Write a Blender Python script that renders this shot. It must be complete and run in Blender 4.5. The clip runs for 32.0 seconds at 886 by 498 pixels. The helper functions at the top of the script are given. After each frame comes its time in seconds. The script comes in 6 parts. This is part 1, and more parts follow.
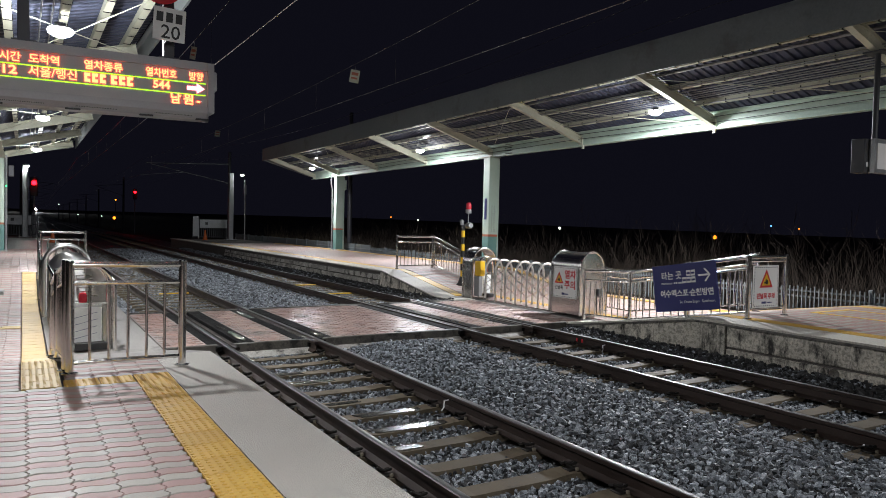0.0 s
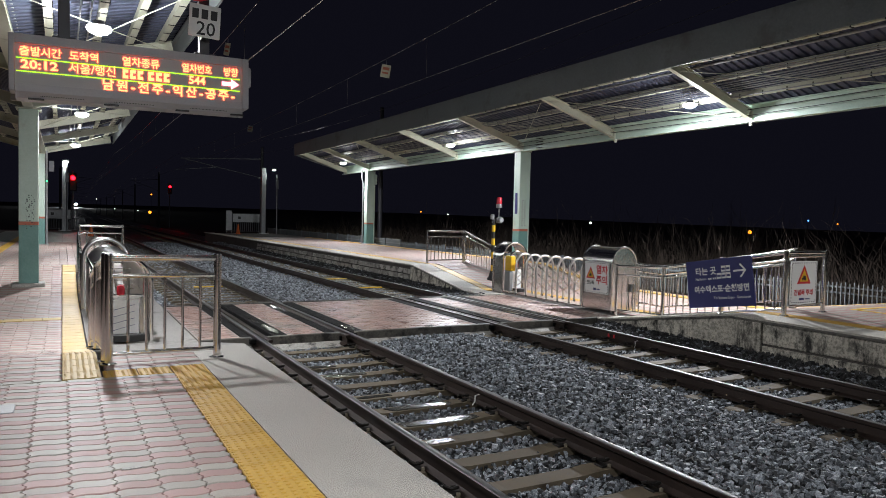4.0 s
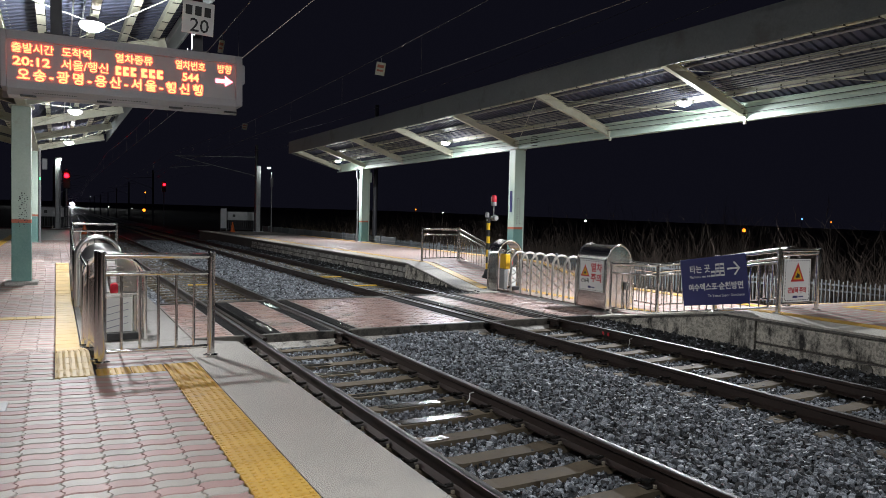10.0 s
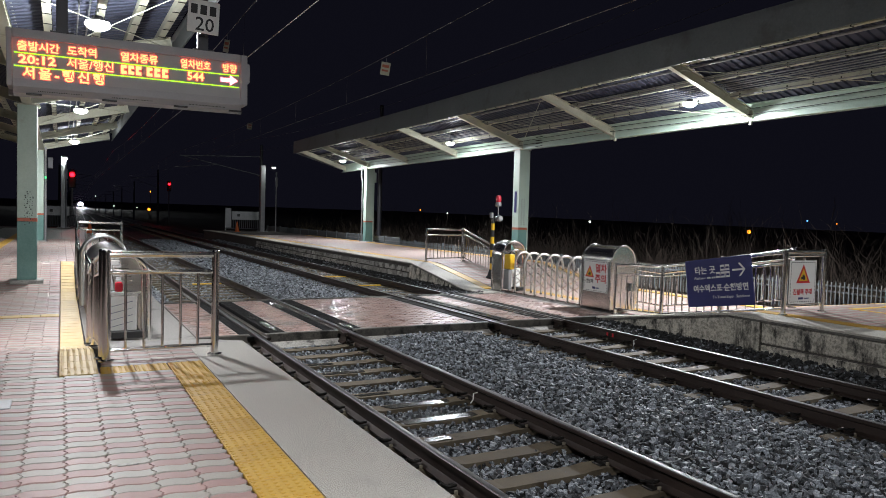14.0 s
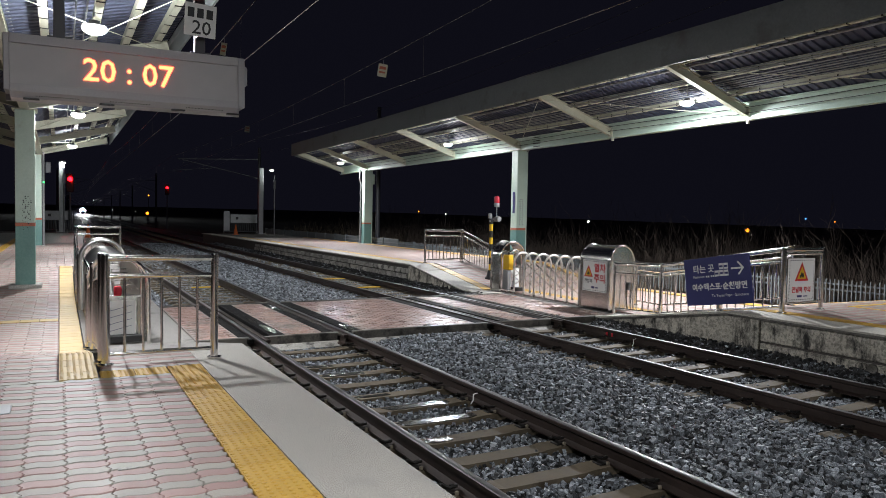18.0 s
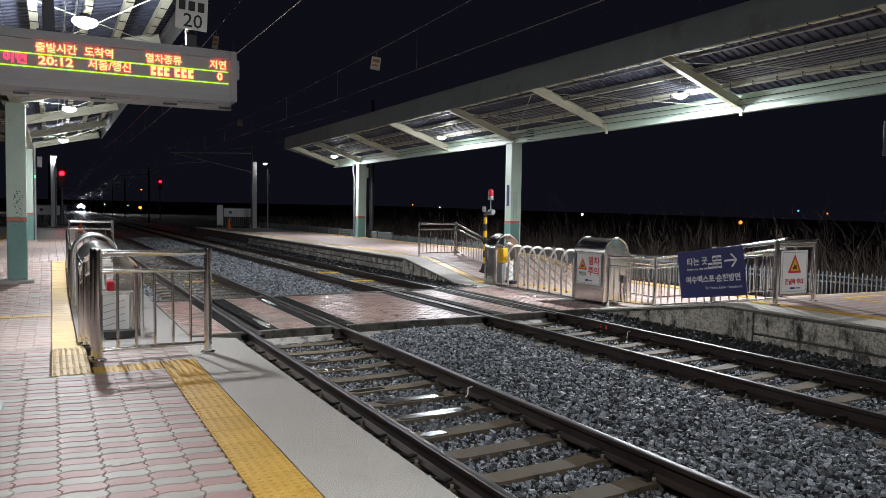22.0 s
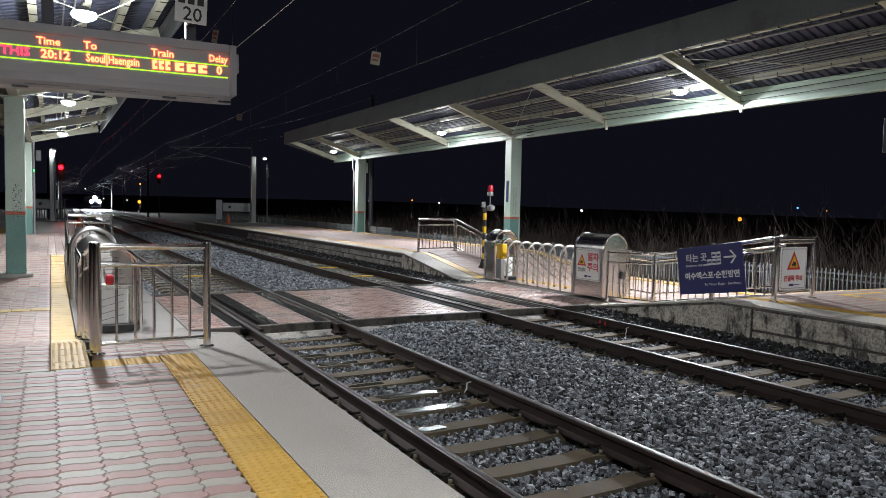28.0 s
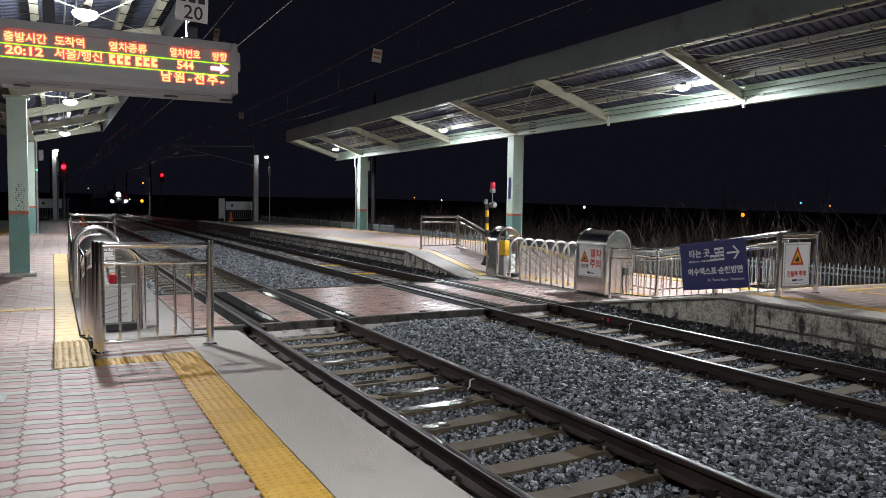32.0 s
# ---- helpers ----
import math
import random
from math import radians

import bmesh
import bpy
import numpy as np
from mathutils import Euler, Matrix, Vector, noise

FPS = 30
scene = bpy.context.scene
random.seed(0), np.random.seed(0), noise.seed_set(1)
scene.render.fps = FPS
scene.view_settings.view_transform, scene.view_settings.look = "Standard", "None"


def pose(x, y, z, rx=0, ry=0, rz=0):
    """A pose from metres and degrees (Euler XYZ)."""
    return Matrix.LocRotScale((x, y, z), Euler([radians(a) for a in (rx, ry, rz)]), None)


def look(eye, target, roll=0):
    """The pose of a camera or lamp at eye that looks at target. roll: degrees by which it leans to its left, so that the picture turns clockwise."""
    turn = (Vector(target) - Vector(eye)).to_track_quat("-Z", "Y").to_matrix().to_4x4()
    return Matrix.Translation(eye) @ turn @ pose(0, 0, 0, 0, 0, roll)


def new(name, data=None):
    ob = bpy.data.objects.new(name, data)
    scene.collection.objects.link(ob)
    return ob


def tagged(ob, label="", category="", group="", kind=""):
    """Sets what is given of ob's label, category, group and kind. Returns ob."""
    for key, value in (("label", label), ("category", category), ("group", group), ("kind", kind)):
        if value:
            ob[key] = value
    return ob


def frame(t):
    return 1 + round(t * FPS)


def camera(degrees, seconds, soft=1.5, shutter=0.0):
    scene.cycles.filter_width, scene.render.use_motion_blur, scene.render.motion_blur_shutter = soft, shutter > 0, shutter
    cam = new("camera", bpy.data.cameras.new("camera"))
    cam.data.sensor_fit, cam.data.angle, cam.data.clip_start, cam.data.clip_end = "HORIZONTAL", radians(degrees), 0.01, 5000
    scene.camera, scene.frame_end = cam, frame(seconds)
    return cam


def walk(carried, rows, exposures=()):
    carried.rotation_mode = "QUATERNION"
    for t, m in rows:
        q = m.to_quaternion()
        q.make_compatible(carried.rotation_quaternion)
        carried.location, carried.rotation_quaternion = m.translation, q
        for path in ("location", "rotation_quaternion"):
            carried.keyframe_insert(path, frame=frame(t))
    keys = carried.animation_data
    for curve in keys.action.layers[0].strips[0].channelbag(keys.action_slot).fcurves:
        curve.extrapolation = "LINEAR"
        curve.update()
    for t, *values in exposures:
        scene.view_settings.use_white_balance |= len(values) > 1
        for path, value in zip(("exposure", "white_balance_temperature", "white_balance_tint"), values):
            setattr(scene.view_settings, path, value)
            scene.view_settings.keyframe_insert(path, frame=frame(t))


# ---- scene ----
cam = camera(64.6, 32.0, soft=0.65)


def view(x, y, z, yaw, pitch, roll):
    """A camera pose: yaw to the right of the rails' direction, pitch up and roll, in degrees."""
    a, b = radians(yaw), radians(pitch)
    way = Vector((math.sin(a) * math.cos(b), math.cos(a) * math.cos(b), math.sin(b)))
    return look((x, y, z), Vector((x, y, z)) + way, roll)


walk(cam, [
    (0.0, view(-0.004, -0.024, 1.453, 30.960, -1.904, 1.322)),
    (0.5, view(-0.008, -0.016, 1.453, 30.755, -1.898, 1.361)),
    (1.0, view(-0.013, -0.017, 1.454, 30.383, -1.954, 1.468)),
    (1.5, view(-0.010, -0.022, 1.454, 30.107, -2.053, 1.494)),
    (2.0, view(-0.012, -0.016, 1.452, 29.726, -2.225, 1.371)),
    (2.5, view(-0.011, -0.013, 1.453, 29.295, -2.255, 1.292)),
    (3.0, view(-0.015, -0.013, 1.451, 28.713, -2.366, 1.311)),
    (3.5, view(-0.018, -0.013, 1.453, 28.518, -2.381, 1.371)),
    (5.5, view(-0.010, -0.004, 1.448, 28.705, -2.538, 1.409)),
    (6.0, view(-0.005, -0.005, 1.449, 28.686, -2.517, 1.305)),
    (6.5, view(-0.007, -0.001, 1.449, 28.665, -2.531, 1.219)),
    (7.0, view(-0.008, -0.006, 1.447, 28.665, -2.462, 1.177)),
    (7.5, view(-0.007, -0.007, 1.449, 28.672, -2.424, 1.169)),
    (8.0, view(-0.007, -0.003, 1.444, 28.742, -2.377, 1.218)),
    (8.5, view(-0.009, -0.005, 1.447, 28.748, -2.291, 1.330)),
    (9.0, view(-0.009, -0.007, 1.446, 28.759, -2.350, 1.460)),
    (9.5, view(-0.008, -0.007, 1.446, 28.865, -2.451, 1.459)),
    (10.0, view(-0.010, -0.009, 1.448, 28.947, -2.553, 1.408)),
    (10.5, view(-0.007, -0.004, 1.447, 28.988, -2.639, 1.424)),
    (11.0, view(-0.005, 0.001, 1.443, 29.007, -2.669, 1.461)),
    (11.5, view(-0.006, 0.003, 1.446, 28.998, -2.664, 1.560)),
    (12.0, view(-0.006, 0.002, 1.443, 28.895, -2.583, 1.621)),
    (12.5, view(-0.006, 0.003, 1.444, 28.815, -2.640, 1.699)),
    (13.0, view(-0.006, 0.002, 1.442, 28.759, -2.637, 1.716)),
    (13.5, view(-0.007, 0.003, 1.444, 28.698, -2.551, 1.694)),
    (14.0, view(-0.005, 0.002, 1.441, 28.605, -2.529, 1.619)),
    (14.5, view(-0.005, -0.003, 1.439, 28.563, -2.482, 1.506)),
    (16.5, view(-0.005, -0.009, 1.444, 28.608, -2.437, 1.229)),
    (17.0, view(-0.008, -0.006, 1.443, 28.661, -2.437, 1.149)),
    (17.5, view(-0.005, -0.005, 1.442, 28.672, -2.438, 1.109)),
    (18.0, view(-0.006, -0.003, 1.440, 28.699, -2.432, 1.110)),
    (18.5, view(-0.002, -0.001, 1.445, 28.674, -2.497, 1.166)),
    (19.0, view(-0.003, -0.004, 1.441, 28.662, -2.506, 1.116)),
    (19.5, view(-0.005, -0.005, 1.442, 28.666, -2.648, 1.113)),
    (20.0, view(-0.004, -0.001, 1.442, 28.772, -2.708, 1.082)),
    (20.5, view(-0.007, -0.001, 1.444, 28.886, -2.717, 1.100)),
    (21.0, view(-0.004, -0.004, 1.441, 28.970, -2.751, 1.016)),
    (21.5, view(-0.002, 0.003, 1.439, 29.150, -2.841, 0.943)),
    (22.0, view(0.000, 0.007, 1.444, 29.185, -2.977, 0.909)),
    (22.5, view(0.000, 0.005, 1.444, 29.227, -3.011, 0.867)),
    (23.0, view(0.000, 0.004, 1.444, 29.221, -2.949, 0.864)),
    (23.5, view(-0.001, -0.002, 1.442, 29.214, -2.908, 0.883)),
    (24.0, view(-0.004, 0.004, 1.442, 29.177, -2.945, 0.942)),
    (24.5, view(-0.003, 0.003, 1.440, 29.149, -3.000, 0.971)),
    (25.0, view(-0.003, 0.002, 1.442, 29.156, -3.065, 0.959)),
    (25.5, view(-0.003, 0.012, 1.437, 29.256, -3.208, 1.049)),
    (27.5, view(0.001, 0.014, 1.438, 29.272, -3.471, 1.150)),
    (28.0, view(-0.000, 0.011, 1.439, 29.258, -3.332, 1.138)),
    (28.5, view(-0.000, 0.008, 1.439, 29.198, -3.202, 1.088)),
    (29.0, view(-0.007, 0.005, 1.441, 29.177, -3.200, 1.110)),
    (29.5, view(-0.002, 0.010, 1.435, 29.119, -3.292, 1.060)),
    (30.0, view(-0.001, 0.011, 1.439, 29.061, -3.476, 1.076)),
    (30.5, view(0.001, 0.009, 1.438, 28.994, -3.637, 1.016)),
    (31.0, view(0.004, 0.014, 1.439, 28.988, -3.742, 0.960)),
    (31.5, view(0.005, 0.014, 1.438, 29.014, -3.685, 0.885)),
    (32.0, view(0.004, 0.014, 1.436, 29.048, -3.554, 0.817)),
])

# ---- night sky and lamps ----
world = bpy.data.worlds.new("night")
scene.world = world
world.use_nodes = True
world.node_tree.nodes["Background"].inputs["Color"].default_value = (0.0042, 0.0042, 0.0078, 1)
world.node_tree.nodes["Background"].inputs["Strength"].default_value = 1.0

LEFT_LAMPS = [(0.42, y, 3.98, w) for y, w in ((1.1, 330), (10.8, 550), (20.5, 450), (30.3, 430))]
RIGHT_LAMPS = [(13.6, y, 4.44, w) for y, w in ((0.3, 400), (12.45, 980), (24.6, 640), (36.8, 410))]
LAMP_WHITE, LAMP_NEAR = (0.945, 0.98, 1.04), (0.955, 0.98, 1.025)


def area_lamp(name, place, size, watts, colour, target):
    data = bpy.data.lights.new(name, "AREA")
    data.shape, data.size, data.energy, data.color = "DISK", size, watts, colour
    ob = new(name, data)
    ob.matrix_world = look(place, target)
    return ob


def globe_lamp(name, place, radius, watts, colour):
    data = bpy.data.lights.new(name, "POINT")
    data.shadow_soft_size, data.energy, data.color = radius, watts, colour
    ob = new(name, data)
    ob.location = place
    return ob


for p in LEFT_LAMPS:
    globe_lamp("canopy_light", (p[0], p[1], p[2] - 0.22), 0.07, p[3] * 0.42, LAMP_NEAR)
    area_lamp("canopy_light", (p[0], p[1], p[2] - 0.14), 0.24, p[3] * 0.50, LAMP_NEAR, (p[0], p[1] + 0.001, 0))
for p in RIGHT_LAMPS:
    globe_lamp("canopy_light", (p[0], p[1], p[2] - 0.20), 0.07, p[3] * 0.12, LAMP_WHITE)
    area_lamp("canopy_light", (p[0], p[1], p[2] - 0.13), 0.24, p[3], LAMP_WHITE, (p[0], p[1] + 0.001, 0))
globe_lamp("flood_light", (14.40, 54.02, 4.82), 0.08, 130, (0.9, 1.0, 0.97))
globe_lamp("flood_light", (0.22, 55.62, 4.72), 0.08, 120, (0.9, 1.0, 0.97))


# ---- materials ----
def nodes_of(name):
    m = bpy.data.materials.new(name)
    m.use_nodes = True
    t = m.node_tree
    return m, t, t.nodes["Principled BSDF"]


def link(t, a, b):
    t.links.new(a, b)


def node(t, kind, **values):
    n = t.nodes.new(kind)
    for k, v in values.items():
        n.inputs[k].default_value = v
    return n


def ramp(t, fac, stops):
    n = t.nodes.new("ShaderNodeValToRGB")
    while len(n.color_ramp.elements) < len(stops):
        n.color_ramp.elements.new(0.5)
    for e, (p, c) in zip(n.color_ramp.elements, stops):
        e.position, e.color = p, (*c, 1)
    link(t, fac, n.inputs["Fac"])
    return n.outputs["Color"]


def blend(t, kind, fac, a, b):
    n = t.nodes.new("ShaderNodeMix")
    n.data_type, n.blend_type = "RGBA", kind
    if isinstance(fac, (int, float)):
        n.inputs[0].default_value = fac
    else:
        link(t, fac, n.inputs[0])
    for socket, v in ((n.inputs[6], a), (n.inputs[7], b)):
        if isinstance(v, tuple):
            socket.default_value = (*v, 1)
        else:
            link(t, v, socket)
    return n.outputs[2]


def surface(name, colours, rough=(0.5, 0.7), metal=0.0, coarse=1.5, fine=40.0, bump=0.15, depth=0.004, vary=0.0, island=0.0,
            stain=None, stain_scale=0.8, stain_from=0.55, coat=0.0, speck=0.0, speck_scale=150.0, speck_edge=0.10, runs=1.0):
    """A worn surface: two colours mixed by coarse and fine noise, stains, uneven gloss and fine relief; vary and island change the
    brightness from object to object and from piece to piece."""
    m, t, b = nodes_of(name)
    co = t.nodes.new("ShaderNodeTexCoord").outputs["Object"]
    big = node(t, "ShaderNodeTexNoise", Scale=coarse, Detail=5.0, Roughness=0.6)
    small = node(t, "ShaderNodeTexNoise", Scale=fine, Detail=4.0, Roughness=0.65)
    geo = t.nodes.new("ShaderNodeNewGeometry")
    for n in (big, small):
        link(t, co if not (island or vary) else geo.outputs["Position"], n.inputs["Vector"])
    mixed = blend(t, "MIX", 0.5, big.outputs["Fac"], small.outputs["Fac"])
    col = ramp(t, mixed, [(0.32, colours[0]), (0.68, colours[1])])
    if stain:
        s = node(t, "ShaderNodeTexNoise", Scale=stain_scale, Detail=8.0, Roughness=0.7)
        squash = node(t, "ShaderNodeMapping", Scale=(1.0, 1.0, runs))
        link(t, geo.outputs["Position"], squash.inputs["Vector"])
        link(t, squash.outputs["Vector"], s.inputs["Vector"])
        f = ramp(t, s.outputs["Fac"], [(stain_from, (0, 0, 0)), (min(stain_from + 0.14, 1.0), (1, 1, 1))])
        col = blend(t, "MIX", f, col, stain)
    if speck:
        grain = node(t, "ShaderNodeTexNoise", Scale=speck_scale, Detail=2.0, Roughness=0.7)
        link(t, geo.outputs["Position"], grain.inputs["Vector"])
        col = blend(t, "MULTIPLY", 1.0, col, ramp(t, grain.outputs["Fac"], [(0.50 - speck_edge, (1 - speck,) * 3), (0.50, (1.0, 1.0, 1.0)), (0.50 + speck_edge, (1 + speck * 0.5,) * 3)]))
    for amount, source in ((vary, "object"), (island, "island")):
        if amount:
            r = t.nodes.new("ShaderNodeObjectInfo").outputs["Random"] if source == "object" else geo.outputs["Random Per Island"]
            g = ramp(t, r, [(0.0, (1 - amount,) * 3), (1.0, (1.0, 1.0, 1.0))])
            col = blend(t, "MULTIPLY", 1.0, col, g)
    link(t, col, b.inputs["Base Color"])
    link(t, ramp(t, mixed, [(0.3, (rough[0],) * 3), (0.7, (rough[1],) * 3)]), b.inputs["Roughness"])
    b.inputs["Metallic"].default_value = metal
    b.inputs["Coat Weight"].default_value = coat
    bm = node(t, "ShaderNodeBump", Strength=bump, Distance=depth)
    link(t, small.outputs["Fac"], bm.inputs["Height"])
    link(t, bm.outputs["Normal"], b.inputs["Normal"])
    return m


def glow(name, colour, strength):
    m, t, b = nodes_of(name)
    b.inputs["Base Color"].default_value = (*[0.3 * c for c in colour], 1)
    b.inputs["Emission Color"].default_value = (*colour, 1)
    b.inputs["Emission Strength"].default_value = strength
    return m


def plain(name, colour, rough=0.5, metal=0.0):
    return surface(name, (tuple(c * 0.88 for c in colour), colour), (rough * 0.85, min(rough * 1.15, 1)), metal, bump=0.05, depth=0.002)


PAVER_CREAM = surface("cream_paver", ((0.275, 0.25, 0.215), (0.39, 0.36, 0.315)), (0.42, 0.65), coarse=3, fine=90, bump=0.3, depth=0.003, vary=0.16, stain=(0.30, 0.26, 0.24), stain_scale=1.7, stain_from=0.58)
PAVER_PINK = surface("pink_paver", ((0.295, 0.172, 0.155), (0.40, 0.248, 0.226)), (0.42, 0.65), coarse=3, fine=90, bump=0.3, depth=0.003, vary=0.18, stain=(0.28, 0.17, 0.16), stain_scale=1.7, stain_from=0.58)
PAVER_CREAM_J = surface("cream_paving", ((0.275, 0.25, 0.215), (0.39, 0.36, 0.315)), (0.42, 0.65), coarse=3, fine=90, bump=0.3, depth=0.003, island=0.16, stain=(0.30, 0.26, 0.24), stain_scale=1.7, stain_from=0.58)
PAVER_PINK_J = surface("pink_paving", ((0.295, 0.172, 0.155), (0.40, 0.248, 0.226)), (0.42, 0.65), coarse=3, fine=90, bump=0.3, depth=0.003, island=0.18, stain=(0.28, 0.17, 0.16), stain_scale=1.7, stain_from=0.58)
RED_BRICK = surface("crossing_brick", ((0.34, 0.21, 0.178), (0.52, 0.345, 0.295)), (0.16, 0.5), coarse=4, fine=70, bump=0.35, depth=0.004, vary=0.35, stain=(0.25, 0.21, 0.19), stain_scale=1.2, stain_from=0.52)
RED_BRICK_J = surface("crossing_bricks", ((0.34, 0.21, 0.178), (0.52, 0.345, 0.295)), (0.16, 0.5), coarse=4, fine=70, bump=0.35, depth=0.004, island=0.35, stain=(0.25, 0.21, 0.19), stain_scale=1.2, stain_from=0.52)
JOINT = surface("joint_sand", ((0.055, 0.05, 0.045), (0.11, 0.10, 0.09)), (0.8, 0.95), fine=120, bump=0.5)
TACTILE = surface("yellow_tactile", ((0.48, 0.275, 0.035), (0.64, 0.40, 0.07)), (0.38, 0.6), coarse=4, fine=60, bump=0.15, depth=0.002, vary=0.12, stain=(0.35, 0.24, 0.10), stain_scale=2.5, stain_from=0.6)
GRANITE = surface("grey_granite", ((0.36, 0.34, 0.30), (0.47, 0.445, 0.40)), (0.45, 0.7), coarse=1.2, fine=160, bump=0.0, depth=0.002, stain=(0.27, 0.26, 0.24), stain_scale=0.9, stain_from=0.6, speck=0.62, speck_scale=125, speck_edge=0.04)
CONCRETE = surface("worn_concrete", ((0.30, 0.285, 0.255), (0.56, 0.53, 0.48)), (0.55, 0.85), coarse=1.1, fine=45, bump=0.5, depth=0.008, vary=0.45, stain=(0.04, 0.037, 0.033), stain_scale=4.0, stain_from=0.50, speck=0.3, speck_scale=50)
CONCRETE_CLEAN = surface("grey_concrete", ((0.27, 0.26, 0.24), (0.42, 0.41, 0.38)), (0.4, 0.75), coarse=1.0, fine=50, bump=0.3, depth=0.004, stain=(0.16, 0.15, 0.135), stain_scale=1.1, speck=0.25, speck_scale=70)
SLEEPER = surface("wet_sleeper_concrete", ((0.10, 0.078, 0.050), (0.21, 0.168, 0.113)), (0.5, 1.0), coarse=5, fine=50, bump=0.25, depth=0.004, vary=0.3, stain=(0.07, 0.05, 0.03), stain_scale=3.0)
STONE = surface("ballast_stone", ((0.06, 0.069, 0.081), (0.70, 0.755, 0.815)), (0.38, 0.68), coarse=12, fine=130, bump=0.4, depth=0.004, island=0.92, speck=0.4, speck_scale=70)
# for dark stones by the wall and shade painted into the ballast gaps
DARK_STONE_AND_SHADE = surface("dark_stone_and_gap_shade", ((0.018, 0.018, 0.0185), (0.095, 0.096, 0.099)), (0.5, 0.8), coarse=10, fine=130, bump=0.4, depth=0.004, island=0.8)
WALL_CONCRETE = surface("old_wall_concrete", ((0.36, 0.33, 0.275), (0.68, 0.635, 0.54)), (0.6, 0.9), coarse=2.4, fine=30, bump=0.6, depth=0.012, vary=0.15, stain=(0.03, 0.028, 0.025), stain_scale=5.0, stain_from=0.49, speck=0.4, speck_scale=22, runs=0.4)
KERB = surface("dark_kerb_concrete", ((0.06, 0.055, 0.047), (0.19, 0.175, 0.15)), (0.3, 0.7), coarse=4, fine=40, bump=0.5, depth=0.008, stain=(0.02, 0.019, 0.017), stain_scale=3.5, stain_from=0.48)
JOINT_PALE = surface("pale_joint_mortar", ((0.20, 0.18, 0.165), (0.36, 0.33, 0.31)), (0.7, 0.95), coarse=4, fine=120, bump=0.5)
RAMP_CONCRETE = surface("ramp_concrete", ((0.17, 0.16, 0.148), (0.30, 0.285, 0.265)), (0.45, 0.8), coarse=1.3, fine=60, bump=0.3, depth=0.004, stain=(0.12, 0.11, 0.10), stain_scale=1.4, speck=0.25, speck_scale=70)
GREEN_TILE = surface("grey_green_tile", ((0.20, 0.24, 0.21), (0.32, 0.36, 0.32)), (0.35, 0.6), coarse=2, fine=60, bump=0.2, island=0.15)
COPING_TAN = surface("tan_coping_concrete", ((0.36, 0.34, 0.29), (0.56, 0.53, 0.46)), (0.5, 0.8), coarse=1.4, fine=60, bump=0.4, depth=0.004, stain=(0.17, 0.155, 0.13), stain_scale=2.2, stain_from=0.6, speck=0.3, speck_scale=60)
FENCE_GREY = plain("blue_grey_fence_paint", (0.13, 0.15, 0.16), 0.5)
LAMP_SHELL = plain("lamp_shell_grey", (0.10, 0.105, 0.12), 0.5, 0.2)
# near-black: the shade between the stones is put into the bed's colour
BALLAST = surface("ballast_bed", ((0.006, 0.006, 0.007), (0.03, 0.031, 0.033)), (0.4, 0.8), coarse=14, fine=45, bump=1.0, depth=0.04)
RAIL_SIDE = surface("rusty_rail", ((0.017, 0.011, 0.009), (0.045, 0.030, 0.024)), (0.35, 0.6), metal=0.35, coarse=2, fine=35, bump=0.25, depth=0.002)
RAIL_TOP = surface("polished_rail", ((0.13, 0.125, 0.125), (0.30, 0.295, 0.295)), (0.26, 0.6), metal=1.0, coarse=2, fine=25, bump=0.05, depth=0.001)
CLIP = plain("dark_steel", (0.03, 0.028, 0.026), 0.45, 0.7)
STEEL = surface("stainless_steel", ((0.70, 0.685, 0.66), (0.76, 0.745, 0.72)), (0.15, 0.19), metal=1.0, coarse=1.5, fine=6, bump=0.0, depth=0.001)
STEEL_SATIN = surface("satin_steel", ((0.70, 0.69, 0.67), (0.76, 0.75, 0.73)), (0.30, 0.36), metal=1.0, coarse=1.5, fine=6, bump=0.0, depth=0.001)
STEEL_SHEET = surface("brushed_steel", ((0.62, 0.61, 0.59), (0.70, 0.685, 0.665)), (0.17, 0.24), metal=1.0, coarse=1.2, fine=5, bump=0.0, depth=0.001)
PAINT_GREEN = surface("pale_green_paint", ((0.39, 0.50, 0.42), (0.50, 0.61, 0.53)), (0.38, 0.6), coarse=1.5, fine=30, bump=0.06, depth=0.002, stain=(0.34, 0.36, 0.28), stain_scale=2.2, stain_from=0.6)
PAINT_CREAM = surface("cream_paint", ((0.43, 0.44, 0.34), (0.57, 0.57, 0.46)), (0.4, 0.65), coarse=1.5, fine=30, bump=0.06, depth=0.002, stain=(0.30, 0.27, 0.19), stain_scale=2.5, stain_from=0.58)
PAINT_TEAL = surface("teal_paint", ((0.10, 0.22, 0.20), (0.17, 0.31, 0.28)), (0.4, 0.6), coarse=2, fine=30, bump=0.06, depth=0.002)
PAINT_ORANGE = plain("faded_red_paint", (0.45, 0.13, 0.075), 0.5)
DECK = surface("blue_grey_deck", ((0.03, 0.037, 0.065), (0.06, 0.07, 0.115)), (0.6, 0.8), coarse=1, fine=20, bump=0.05)
FASCIA = surface("grey_fascia", ((0.115, 0.13, 0.13), (0.18, 0.195, 0.195)), (0.4, 0.6), coarse=0.9, fine=18, bump=0.05, stain=(0.10, 0.10, 0.095), stain_scale=0.8)
DARK_STEEL = plain("dark_painted_steel", (0.045, 0.046, 0.052), 0.5, 0.2)
GREY_STEEL = surface("galvanised_steel", ((0.22, 0.225, 0.23), (0.36, 0.365, 0.37)), (0.35, 0.55), metal=0.6, coarse=3, fine=40, bump=0.08)
